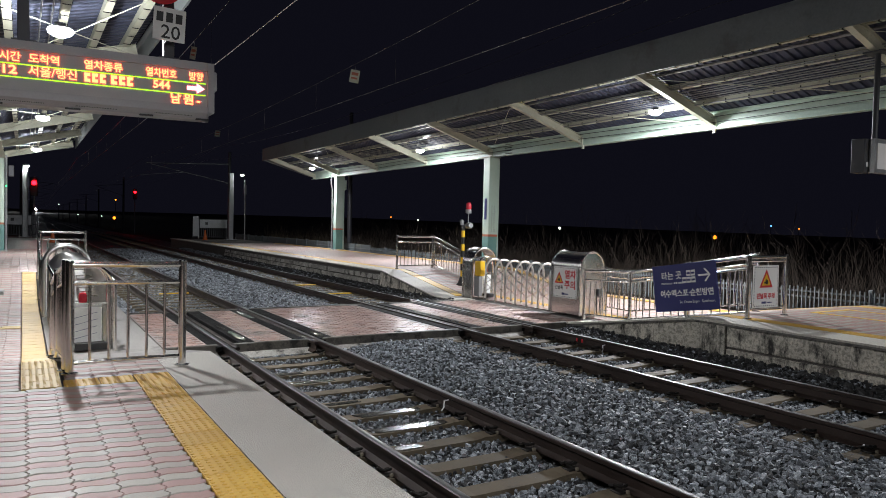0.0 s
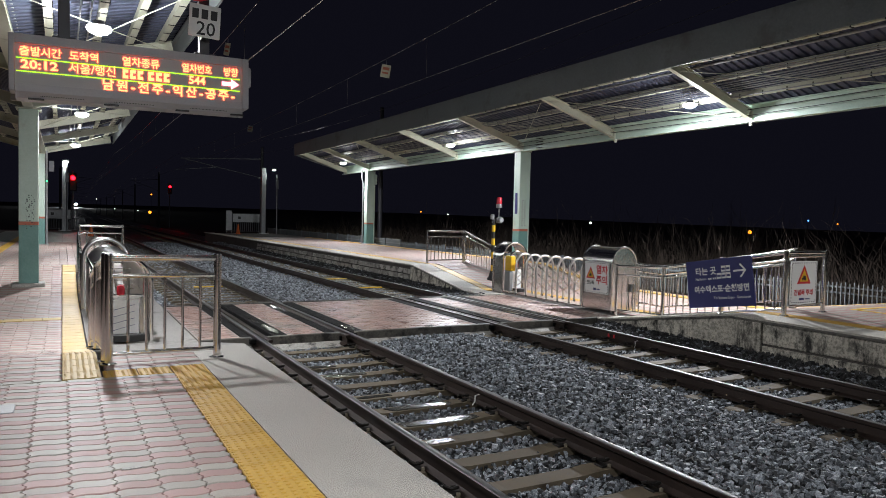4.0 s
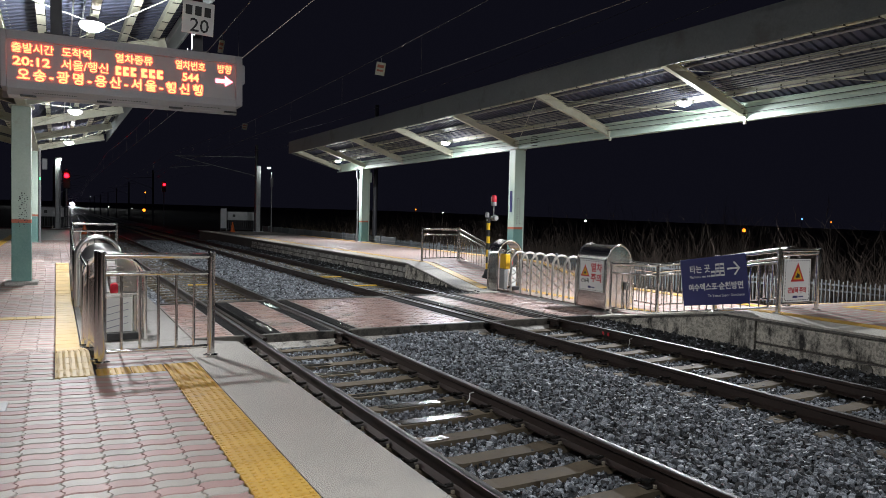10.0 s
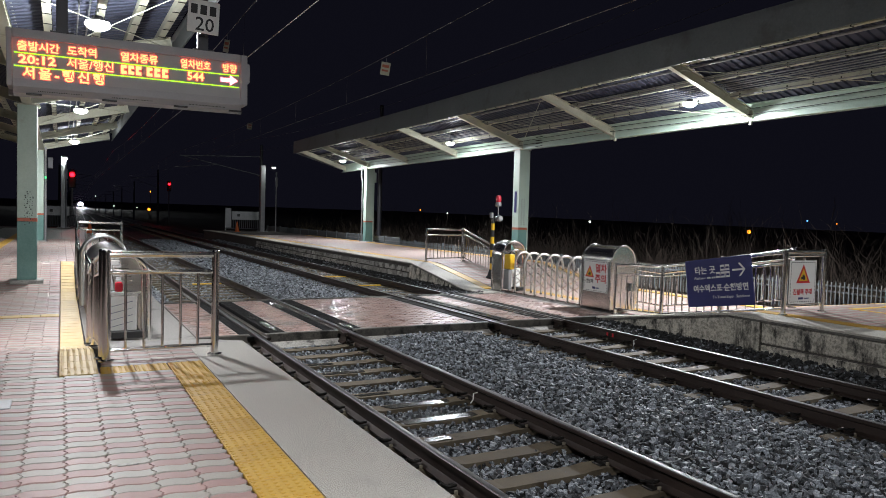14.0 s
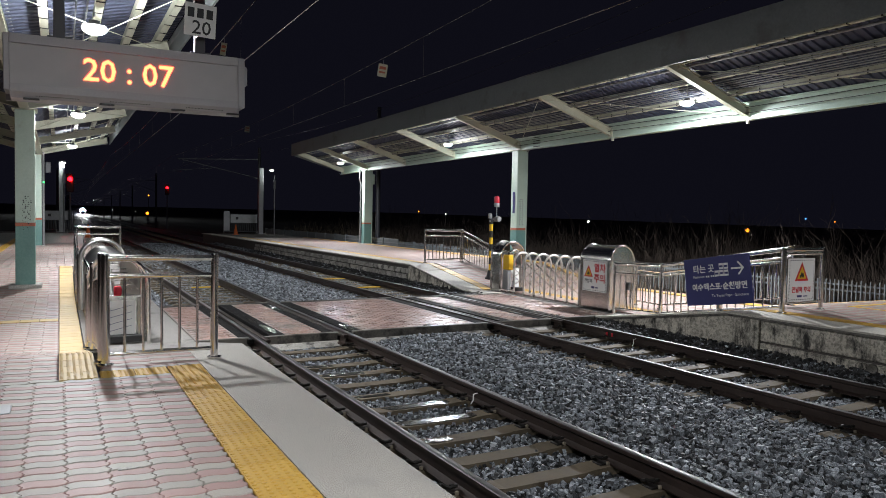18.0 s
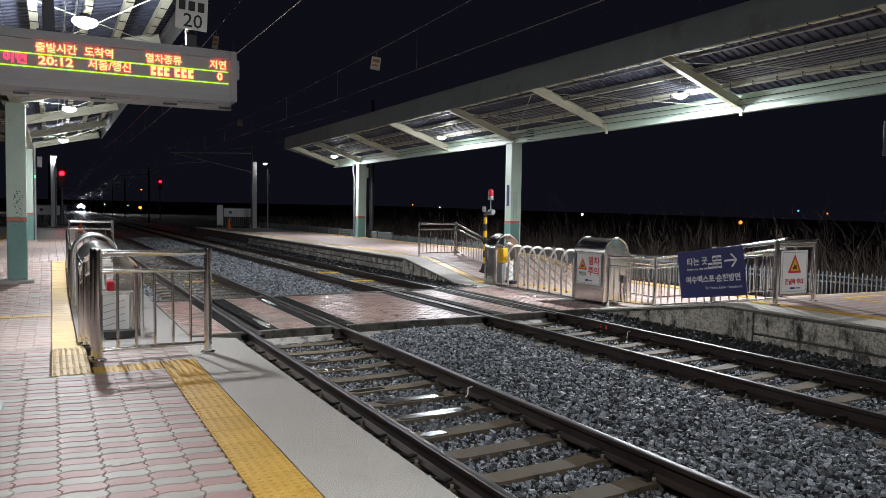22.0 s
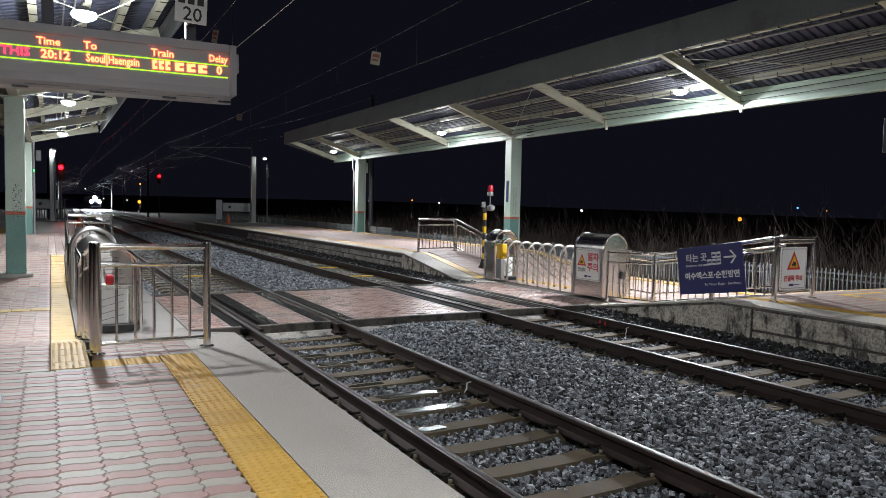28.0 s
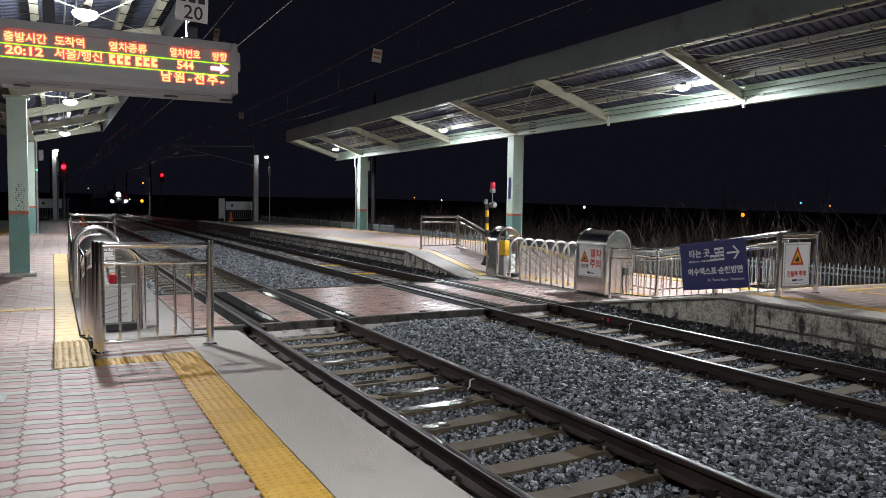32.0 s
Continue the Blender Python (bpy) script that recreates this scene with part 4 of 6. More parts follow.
sign = thing("round_sign_plate", (1.16, 7.45, 3.80), "round red sign plate with a white square", "position sign")
part("plate", Geo().turned([(0.01, -0.004), (0.215, -0.004), (0.22, 0.0), (0.22, 0.004), (0.01, 0.004)], (0, 0, 0), 40, "y"), RED, sign)
part("square", Geo().box(-0.09, 0.09, -0.009, -0.0055, -0.09, 0.09), WHITE, sign, place=pose(0, 0, 0, 0, 45, 0), smooth=False)
part("bracket", Geo().box(0.08, 0.13, 0.008, 0.17, -0.1, -0.06), GREY_STEEL, sign)


# ---- opposite platform ----
def facing_track(x, y, z, tilt=0.0):
    """A place for flat signs that look across the tracks (towards -x); tilt turns them in their own plane."""
    return Matrix.Translation((x, y, z)) @ Matrix.Rotation(radians(-90), 4, "Z") @ Matrix.Rotation(radians(tilt), 4, "Y")


def flat(g_or_mesh, name, material, parent, x, z, lift, label=""):
    return part(name, g_or_mesh, material, parent, label, smooth=False, place=pose(x, -lift, z))


def warning_triangle(parent, x, z, size, lift):
    h = size * 0.88
    tri = lambda s: [(-s / 2, -s * 0.3), (s / 2, -s * 0.3), (0, s * 0.58)]
    up = lambda pts, y: Geo().quad_strip([[(a, yy, b) for a, b in pts] for yy in (y, y + 0.001)])
    flat(up(tri(size), 0), "triangle", RED, parent, x, z, lift, "red warning triangle")
    flat(up(tri(size * 0.66), 0), "triangle", YELLOW, parent, x, z, lift + 0.002, "yellow inner triangle")
    t = Geo()
    t.box(-0.17 * size, 0.13 * size, 0, 0.001, -0.10 * size, -0.02 * size).box(-0.08 * size, 0.12 * size, 0, 0.001, -0.02 * size, 0.06 * size)
    t.box(-0.06 * size, 0.0, 0, 0.001, 0.06 * size, 0.10 * size)
    for k in (-0.11, 0.0, 0.09):
        t.turned([(0.035 * size, 0), (0.035 * size, 0.001)], (k * size, 0, -0.115 * size), 10, "y")
    flat(t, "pictogram", BLACK, parent, x, z, lift + 0.004, "black engine pictogram")


def dashed_border(parent, w, h, lift):
    g = Geo()
    n = int(w / 0.055)
    for k in range(n):
        x = -w / 2 + (k + 0.5) * w / n
        for z in (-h / 2, h / 2):
            g.box(x - 0.016, x + 0.016, 0, 0.001, z - 0.006, z + 0.006)
    n = int(h / 0.055)
    for k in range(n):
        z = -h / 2 + (k + 0.5) * h / n
        for x in (-w / 2, w / 2):
            g.box(x - 0.006, x + 0.006, 0, 0.001, z - 0.016, z + 0.016)
    flat(g, "border", BLACK, parent, 0, 0, lift, "dashed black border")["kind"] = "stuff"


# gate
right_ys = [15.25 - 0.44 * k for k in range(7)]
folding_gate(10.50, 11.02, right_ys, 0.60, "closed stainless steel folding gate of crossed bars", 15.62, 1, None)
box = thing("gate_post", (0, 0, 0), "round-topped stainless steel gate post with a yellow cover", "gate housing", "gate housings")
part("shell", open_shell(10.46, 11.24, RAIL, 0.85, 15.85, 16.3), STEEL_SHEET, box, "curved steel sheet")
for y in (15.85, 16.3):
    part("rim", Geo().tube(arch_points(10.46, 11.24, RAIL, 0.86, y, 16), 0.032, 12), STEEL, box)
part("yellow_cover", Geo().box(10.50, 10.66, 15.52, 15.8, 0.12, 0.52, 0.02), YELLOW, box, "yellow motor cover")
part("white_case", Geo().box(10.49, 10.60, 15.55, 15.8, -0.42, 0.11, 0.012), GREY_STEEL, box, "grey lower case")

house = thing("gate_box", (0, 0, 0), "round-topped brushed steel gate box with a warning sign", "gate housing")
part("shell", arch_shell(10.50, 11.20, RAIL + 0.03, 0.93, 11.60, 12.56), STEEL_SHEET, house, "brushed steel body")
for y in (11.60, 12.56):
    part("rim", Geo().tube(arch_points(10.50, 11.20, RAIL + 0.0, 0.935, y, 16), 0.022, 10), STEEL, house, "polished rim")
part("outlet_box", Geo().box(11.0, 11.12, 11.52, 11.585, -0.05, 0.12, 0.01), GREY_STEEL, house, "small grey outlet box")
part("cable", Geo().tube([(11.06, 11.55, -0.05), (11.05, 11.54, -0.25), (11.08, 11.55, -0.47)], 0.012, 6), BLACK, house)
notice = part("notice", Geo().box(-0.40, 0.40, -0.004, 0.004, -0.35, 0.35, 0.003), WHITE, house, "white crossing warning notice", place=facing_track(10.488, 12.08, 0.24))
dashed_border(notice, 0.75, 0.65, 0.006)
warning_triangle(notice, -0.20, 0.06, 0.30, 0.007)
flat(words("열차", 0.205, 0.0008, 0.006), "writing", RED, notice, 0.17, 0.17, 0.006, "red writing")
flat(words("주의", 0.205, 0.0008, 0.006), "writing", RED, notice, 0.17, -0.06, 0.006, "red writing")
flat(words("건널목", 0.10, 0.0008, 0.002), "writing", BLACK, notice, -0.20, -0.13, 0.006, "black writing")
flat(Geo().box(-0.10, 0.0, 0, 0.001, -0.025, 0.025).box(0.02, 0.12, 0, 0.001, -0.015, 0.012), "mark", NAVY, notice, 0.0, -0.26, 0.006, "plain blue mark")

# direction sign on the railing
way = thing("direction_sign", facing_track(10.20, 8.515, 0.45, -8.6), "navy blue direction sign with white writing on the railing", "direction sign")
part("panel", Geo().box(-0.71, 0.71, -0.008, 0.008, -0.425, 0.425, 0.004), NAVY, way)
flat(words("타는 곳", 0.155, 0.0008, 0.003), "writing", WHITE, way, -0.27, 0.215, 0.01, "white writing")
flat(words("Platforms", 0.065, 0.0008, 0.0), "writing", WHITE, way, -0.39, 0.085, 0.01)
g = Geo()
for k in range(5):
    g.box(-0.225 + 0.042 * k + (0.02 if k > 1 else 0), -0.197 + 0.042 * k + (0.02 if k > 1 else 0), 0, 0.001, 0.068, 0.10)
flat(g, "small_marks", WHITE, way, 0, 0, 0.01, "small unreadable white characters")
for k, (x, z) in enumerate(((0.115, 0.245), (0.215, 0.245), (0.015, 0.125), (0.115, 0.125), (0.215, 0.125))):
    key = flat(Geo().box(x - 0.045, x + 0.045, 0, 0.001, z - 0.052, z + 0.052), "tile", WHITE, way, 0, 0, 0.010, "white square with unreadable writing")
    part("tile_mark", Geo().box(x - 0.035, x + 0.035, -0.002, -0.001, z - 0.02, z + 0.015), NAVY, key, smooth=False)
pt = lambda a: Geo().quad_strip([[(p[0], y, p[1]) for p in a] for y in (0, 0.001)])
flat(pt([(-0.14, -0.016), (0.10, -0.016), (0.10, 0.016), (-0.14, 0.016)]), "arrow_shaft", WHITE, way, 0.46, 0.19, 0.010, "white arrow")
flat(pt([(0.02, 0.105), (0.12, 0.0), (0.02, -0.105), (0.05, -0.12), (0.158, 0.0), (0.05, 0.12)]), "arrow_head", WHITE, way, 0.43, 0.19, 0.012, "white arrow")
flat(words("여수엑스포·순천방면", 0.139, 0.0008, 0.004), "writing", WHITE, way, 0.035, -0.11, 0.01, "white writing")
flat(words("To Yeosu Expo · Suncheon", 0.07, 0.0008, 0.0), "writing", WHITE, way, 0.25, -0.265, 0.01)

# crossing warning sign
warn = thing("warning_sign", (10.92, 7.405, 0.54), "white crossing warning sign with a red triangle", "warning sign")
part("panel", Geo().box(-0.35, 0.35, -0.006, 0.006, -0.36, 0.36, 0.004), WHITE, warn, place=pose(0, 0, 0))
dashed_border(warn, 0.64, 0.66, 0.008)
warning_triangle(warn, 0.0, 0.09, 0.36, 0.009)
flat(words("건널목 주의", 0.104, 0.0008, 0.004), "writing", RED, warn, 0, -0.17, 0.008, "red writing")
flat(Geo().box(-0.13, 0.0, 0, 0.001, -0.018, 0.018).box(0.03, 0.15, 0, 0.001, -0.010, 0.008), "mark", NAVY, warn, 0.02, -0.275, 0.008, "plain blue mark")

# striped warning post
px, py, pz = 11.35, 17.75, -0.34
post = thing("warning_post", (px, py, pz), "yellow and black striped crossing post with a red beacon", "warning post")
g = Geo().turned([(0.17, 0.0), (0.17, 0.05), (0.12, 0.10), (0.075, 0.25), (0.07, 0.28)], (0, 0, 0), 18)
part("base", g, BLACK, post, "black rubber base")
for k in range(8):
    z0 = 0.26 + 0.20 * k
    part("stripe", Geo().turned([(0.057, z0), (0.057, z0 + 0.20)], (0, 0, 0), 16), BLACK if k % 2 else YELLOW, post, "black band" if k % 2 else "yellow band")
part("speaker", Geo().turned([(0.07, -0.22), (0.10, -0.12), (0.07, -0.02), (0.05, 0.06)], (0.14, 0, 1.82), 14, "y"), GREY_STEEL, post, "pale grey horn loudspeaker")
part("bracket", Geo().box(-0.06, 0.28, -0.03, 0.03, 1.73, 1.77, 0.006), GREY_STEEL, post)
part("bracket", Geo().turned([(0.06, 0), (0.06, 0.14), (0.03, 0.16)], (-0.05, 0, 1.83), 12), GREY_STEEL, post)
part("stem", Geo().tube([(0.18, 0, 1.86), (0.18, 0, 2.20)], 0.014, 8), GREY_STEEL, post)
part("beacon_base", Geo().turned([(0.085, 2.18), (0.09, 2.20), (0.09, 2.28), (0.08, 2.30)], (0.18, 0, 0), 16), GREY_STEEL, post)
part("beacon", Geo().turned([(0.08, 2.30), (0.085, 2.36), (0.08, 2.46), (0.06, 2.50), (0.01, 2.51)], (0.18, 0, 0), 16), RED_LENS, post, "red beacon dome")

# hanging platform sign
hang = thing("hanging_sign", (12.7, 6.75, 2.86), "white hanging sign box with a dark end", "hanging sign")
part("casing", Geo().box(-0.10, 0.16, 0.0, 0.24, -0.31, 0.29, 0.012), DARK_STEEL, hang, "dark grey end casing")
part("panel", Geo().box(0.02, 2.2, -0.12, -0.005, -0.31, 0.29, 0.01), GREY_STEEL, hang, "grey sign frame")
part("face", Geo().box(0.08, 2.14, -0.128, -0.121, -0.24, 0.21, 0.003), WHITE, hang, "white sign face")
part("label_plate", Geo().box(-0.04, 0.04, -0.006, 0.0, -0.20, -0.12, 0.003), WHITE, hang, "small white plate")
part("pole", Geo().tube([(0.35, 0.08, 0.28), (0.35, 0.08, 1.9)], 0.05, 12), DARK_STEEL, hang, "dark hanging pole")
part("pole_plate", Geo().box(0.17, 0.53, -0.1, 0.26, 1.83, 1.86, 0.004), DARK_STEEL, hang)

# low picket fence at the back
fence = thing("picket_fence", (0, 0, 0), "low grey metal picket fence behind the opposite platform", "fence")
picket = Geo().box(-0.015, 0.015, -0.012, 0.012, -0.45, 0.25, 0.006).mesh("picket")
for k in range(290):
    part("picket", picket, FENCE_GREY, fence, place=pose(15.36, 4.0 + 0.1 * k, 0.02 * math.sin(k * 3.3), 0, 0, 90))
for z in (0.02, 0.15):
    part("fence_rail", Geo().box(15.375, 15.405, 1.8, 41.0, z - 0.02, z + 0.02), FENCE_GREY, fence)
posts = Geo().box(-0.045, 0.045, -0.045, 0.045, -1.0, 0.24, 0.01).mesh("fence_post")
for k in range(14):
    part("fence_post", posts, GREY_STEEL if k % 5 == 3 else FENCE_GREY, fence, place=pose(15.42, 2.2 + 2.9 * k, 0.06))
far_fence = thing("panel_fence", (0, 0, 0), "low grey concrete panel fence behind the far platform", "fence")
panel = Geo().box(-0.04, 0.04, -0.92, 0.92, -0.6, 0.36, 0.02).mesh("fence_panel")
for k in range(14):
    part("fence_panel", panel, PANEL_DARK, far_fence, place=pose(15.42, 33.9 + 1.9 * k, 0))
    part("fence_post", Geo().box(15.34, 15.50, 34.82 + 1.9 * k, 34.88 + 1.9 * k, -0.6, 0.40), PANEL_DARK, far_fence)


# ---- yellow tactile strips, as raised plates with studs ----
def tactile(name, x0, x1, y0, y1, zf, label, studs=True, bars=False, tile=0.30, deep=0.02, mat=None):
    strip = thing(name, (0, 0, 0), label, "tactile paving", "tactile strips", )
    nx, ny = max(1, round((x1 - x0) / tile)), max(1, round((y1 - y0) / tile))
    sx, sy = (x1 - x0) / nx, (y1 - y0) / ny
    base = Geo().box(0.003, sx - 0.003, 0.003, sy - 0.003, -deep, 0.0, 0.004)
    if studs:
        for i in range(6):
            for j in range(6):
                c = ((i + 0.5) * sx / 6, (j + 0.5) * sy / 6)
                if bars:
                    if j % 3 == 0 and i < 4:
                        base.box((i + 0.5) * sx / 4 - 0.014, (i + 0.5) * sx / 4 + 0.014, j * sy / 6 + 0.012, (j + 3) * sy / 6 - 0.012, -0.002, 0.005, 0.003)
                else:
                    base.turned([(0.016, -0.001), (0.013, 0.004), (0.009, 0.005)], (c[0], c[1], 0), 7)
    me = base.mesh("tile", True)
    for i in range(nx):
        for j in range(ny):
            y = y0 + j * sy
            za, zb = zf(y), zf(y + sy)
            part("tile", me, mat or TACTILE, strip, place=Matrix.Translation((x0 + i * sx, y, za + 0.002)) @ Matrix.Rotation(math.atan2(zb - za, sy), 4, "X"))
    return strip


tactile("tactile_strip", 0.876, 1.186, -4.9, 7.0, left_z, "yellow studded tactile strip beside the granite coping")
tactile("tactile_strip", -0.02, 0.29, 6.75, 8.55, left_z, "yellow studded tactile strip at the head of the ramp", mat=TACTILE_WORN)
tactile("tactile_strip", -0.02, 0.29, 8.56, 21.3, left_z, "worn pale yellow tactile strip down the crossing ramp", studs=False, mat=TACTILE_WORN)
tactile("tactile_strip", 0.30, 0.87, 6.70, 7.0, left_z, "short yellow tactile strip before the railing")
tactile("tactile_strip", -3.6, -0.03, 14.1, 14.4, left_z, "worn yellow tactile strip leading towards the crossing", studs=False, mat=TACTILE_WORN)
tactile("tactile_strip", EDGE_R + 0.64, EDGE_R + 0.94, -1.0, 10.3, right_z, "yellow studded tactile strip on the opposite platform")
tactile("tactile_strip", 11.22, 11.52, 10.4, 16.4, right_z, "yellow tactile strip behind the folding gate")
tactile("tactile_strip", EDGE_R + 0.64, EDGE_R + 0.94, 16.6, 47.0, right_z, "yellow tactile strip on the far opposite platform", studs=False, tile=0.6)
tactile("tactile_strip", 14.7, 15.0, -1.0, 47.0, right_z, "yellow line along the back of the platform", studs=False, tile=0.6)
tactile("tactile_strip", -2.1, -1.8, 21.4, 56.0, left_z, "yellow line along the back of the near platform", studs=False, tile=0.6)
mark = thing("painted_line", (0, 0, 0), "yellow painted outline on the platform paving", "painted line")
for x0, x1, y0, y1 in ((12.55, 12.63, 3.0, 7.6), (13.7, 13.78, 3.0, 7.6), (12.63, 13.7, 7.5, 7.58)):
    part("stripe", Geo().box(x0, x1, y0, y1, 0.0, 0.006), YELLOW, mark, smooth=False)


# ---- overhead line ----
def sagging(x, z, dip, spans):
    pts = []
    for a, b in spans:
        for k in range(14):
            f = k / 14
            y = a + (b - a) * f
            pts.append((x + bend(y), y, z + grade(y) - dip * 4 * f * (1 - f)))
    y = spans[-1][1]
    return pts + [(x + bend(y), y, z + grade(y))]


MASTS = [-40, 10.2, 60.0, 108, 156, 204, 252, 300, 348, 396]
SPANS = list(zip(MASTS, MASTS[1:]))
for x, z in ((3.48, 4.76), (7.95, 4.97)):
    line = thing("overhead_line", (0, 0, 0), "thin overhead contact and carrier wires above a track", "overhead wire", "overhead wires")
    part("contact_wire", Geo().tube(sagging(x, z, 0.0, SPANS), 0.010, 5), WIRE, line)
    part("carrier_wire", Geo().tube(sagging(x, z + 1.15, 0.4, SPANS), 0.008, 5), WIRE, line)
    for a, b in SPANS[1:4]:
        for k in range(1, 9):
            f = k / 9
            y = a + (b - a) * f
            top = z + 1.15 - 0.4 * 4 * f * (1 - f)
            part("dropper", Geo().tube([(x + bend(y), y, z), (x + bend(y), y, top)], 0.003, 4), WIRE, line)
feeder = thing("overhead_line", (0, 0, 0), "single thin feeder wire strung beside the masts", "overhead wire", "overhead wires")
part("feeder_wire", Geo().tube(sagging(13.9, 7.6, 0.8, SPANS), 0.007, 5), WIRE, feeder)
part("feeder_wire", Geo().tube(sagging(12.9, 6.4, 0.7, SPANS), 0.006, 5), WIRE, feeder)


def mast(x, y, reach, high=8.2):
    m = thing("catenary_mast", (x + bend(y), y, -1.0 + grade(y)), "tall dark steel catenary mast beside the line", "catenary mast", "catenary masts")
    part("pole", Geo().turned([(0.16, 0), (0.12, high)], (0, 0, 0), 12), DARK_STEEL, m)
    part("arm", Geo().tube([(0, 0, 7.2), (reach * 0.95, 0, 6.9)], 0.035, 8), GREY_STEEL, m, "slanting bracket tube")
    part("arm", Geo().tube([(0, 0, 5.6), (reach * 0.9, 0, 6.85)], 0.03, 8), GREY_STEEL, m, "slanting bracket tube")
    part("steady_arm", Geo().tube([(reach * 0.55, 0, 6.3), (reach, 0, 5.95)], 0.02, 6), GREY_STEEL, m)
    for z, s in ((7.2, 0.12), (5.6, 0.14)):
        part("insulator", Geo().turned([(0.03, 0.0), (0.07, 0.03), (0.03, 0.06), (0.07, 0.09), (0.03, 0.12), (0.07, 0.15), (0.03, 0.18)], (s * reach / abs(reach) * 2, 0, z), 10, "x"), CONCRETE_CLEAN, m, "ribbed insulator")
    return m


for y in MASTS[2:]:
    mast(14.9 if y < 100 else 11.8, y, -6.9 if y < 100 else -3.8)
    if y > 80:
        mast(-0.6, y, 4.0)
mast(17.9, 41.5, -3.0, 9.5)


def tag_plate(x, y, z, w, h, label, mat=PAINT_CREAM):
    t = thing("wire_tag", (x, y, z), label, "tag plate", "tags hung on the wires")
    part("plate", Geo().box(-w / 2, w / 2, -0.006, 0.006, -h, 0, 0.003), mat, t, place=pose(0, 0, 0, 0, 8, -20))
    part("band", Geo().box(-w * 0.36, w * 0.36, -0.010, -0.007, -h * 0.42, -h * 0.20), PAINT_ORANGE, t, "faded orange band", place=pose(0, 0, 0, 0, 8, -20))
    part("writing_bar", Geo().box(-w * 0.36, w * 0.30, -0.010, -0.007, -h * 0.72, -h * 0.58), PAINT_ORANGE, t, "unreadable pinkish writing", place=pose(0, 0, 0, 0, 8, -20))
    part("hook", Geo().tube([(0, 0, 0), (0, 0, 0.12)], 0.006, 5), GREY_STEEL, t)


tag_plate(7.95, 18.2, 5.74, 0.26, 0.36, "small cream tag plate hung on a wire")
tag_plate(3.48, 17.5, 5.57, 0.13, 0.30, "narrow cream tag plate hung on a wire")
tag_plate(13.2, 57.0, 8.57, 0.40, 0.50, "pale box hung near a mast")


# ---- far ends of the platforms ----
def panel_barrier(x0, x1, y, z, label):
    f = thing("end_barrier", (0, 0, 0), label, "barrier", "barriers at the platform ends")
    for k in range(int((x1 - x0) / 0.16) + 1):
        part("bar", Geo().box(x0 + 0.16 * k, x0 + 0.16 * k + 0.06, y - 0.01, y + 0.01, z + 0.1, z + 1.5), DARK_STEEL, f)
    for zz in (0.12, 0.85, 1.5):
        part("rail", Geo().box(x0, x1 + 0.05, y - 0.03, y + 0.03, z + zz, z + zz + 0.05), DARK_STEEL, f)
    part("plate", Geo().box(x0 + 0.55, x1 - 0.5, y - 0.05, y - 0.03, z + 0.85, z + 1.5, 0.005), GREY_STEEL, f, "grey sheet plate")
    part("dark_mark", Geo().box(x0 + 0.95, x0 + 1.15, y - 0.056, y - 0.051, z + 1.1, z + 1.3), BLACK, f)
    return f


panel_barrier(11.35, 14.5, 57.0, 0, "grey barred barrier closing the end of the platform")
panel_barrier(-1.7, 1.0, 57.5, 0, "grey barred barrier closing the platform's far end")
wide = thing("notice_board", (11.2, 55.0, 0), "upright pale notice board at the platform end", "notice board")
part("panel", Geo().box(-0.22, 0.22, -0.03, 0.03, 0.25, 1.75, 0.01), GREY_STEEL, wide)
part("leg", Geo().tube([(-0.2, 0, 0), (-0.2, 0, 1.75)], 0.025, 6), STEEL, wide)
part("leg", Geo().tube([(0.2, 0, 0), (0.2, 0, 1.75)], 0.025, 6), STEEL, wide)


def cone(x, y, z):
    c = thing("traffic_cone", (x, y, z), "small orange traffic cone on the platform end", "traffic cone", "traffic cones")
    part("body", Geo().turned([(0.16, 0.03), (0.10, 0.35), (0.04, 0.72), (0.02, 0.74)], (0, 0, 0), 14), CONE, c)
    part("foot", Geo().box(-0.2, 0.2, -0.2, 0.2, 0, 0.035, 0.01), CONE, c)


cone(11.45, 53.0, 0)
cone(1.42, 45.0, 0)


def flood_pole(x, y, high, lean, label):
    p = thing("flood_pole", (x, y, 0), label, "lamp pole", "lamp poles")
    part("pole", Geo().box(-0.17, 0.17, -0.12, 0.12, 0, high, 0.02), GREY_STEEL, p, "broad pale steel pole")
    part("foot_plate", Geo().box(-0.4, 0.4, -0.3, 0.3, 0, 0.05, 0.01), GREY_STEEL, p)
    for k in (-0.34, 0.34):
        part("foot_bolt", Geo().turned([(0.05, 0.05), (0.05, 0.22), (0.02, 0.24)], (k, -0.2, 0), 8), STEEL, p)
    part("lamp_head", Geo().box(-0.16 + lean, 0.16 + lean, -0.42, -0.14, high - 0.12, high + 0.02, 0.03), GREY_STEEL, p, "grey flood lamp head")
    part("lamp_glass", Geo().turned([(0.14, -0.02), (0.12, -0.07), (0.01, -0.09)], (lean, -0.29, high - 0.12), 14), LAMP_GLOW, p, "glowing white lamp glass")
    part("thin_pole", Geo().tube([(lean * 1.2 + 0.02, -0.5, 0), (lean * 1.2 + 0.02, -0.5, high - 0.5)], 0.05, 8), GREY_STEEL, p)
    part("small_sign", Geo().box(lean * 1.2 - 0.08, lean * 1.2 + 0.12, -0.58, -0.54, high - 1.6, high - 0.9, 0.01), GREY_STEEL, p, "narrow pale sign")


flood_pole(13.65, 57.0 - 2.6, 5.1, 0.75, "broad grey lamp pole with a bright flood lamp")
flood_pole(0.12, 56.0, 5.0, 0.1, "broad grey lamp pole on the near platform end")


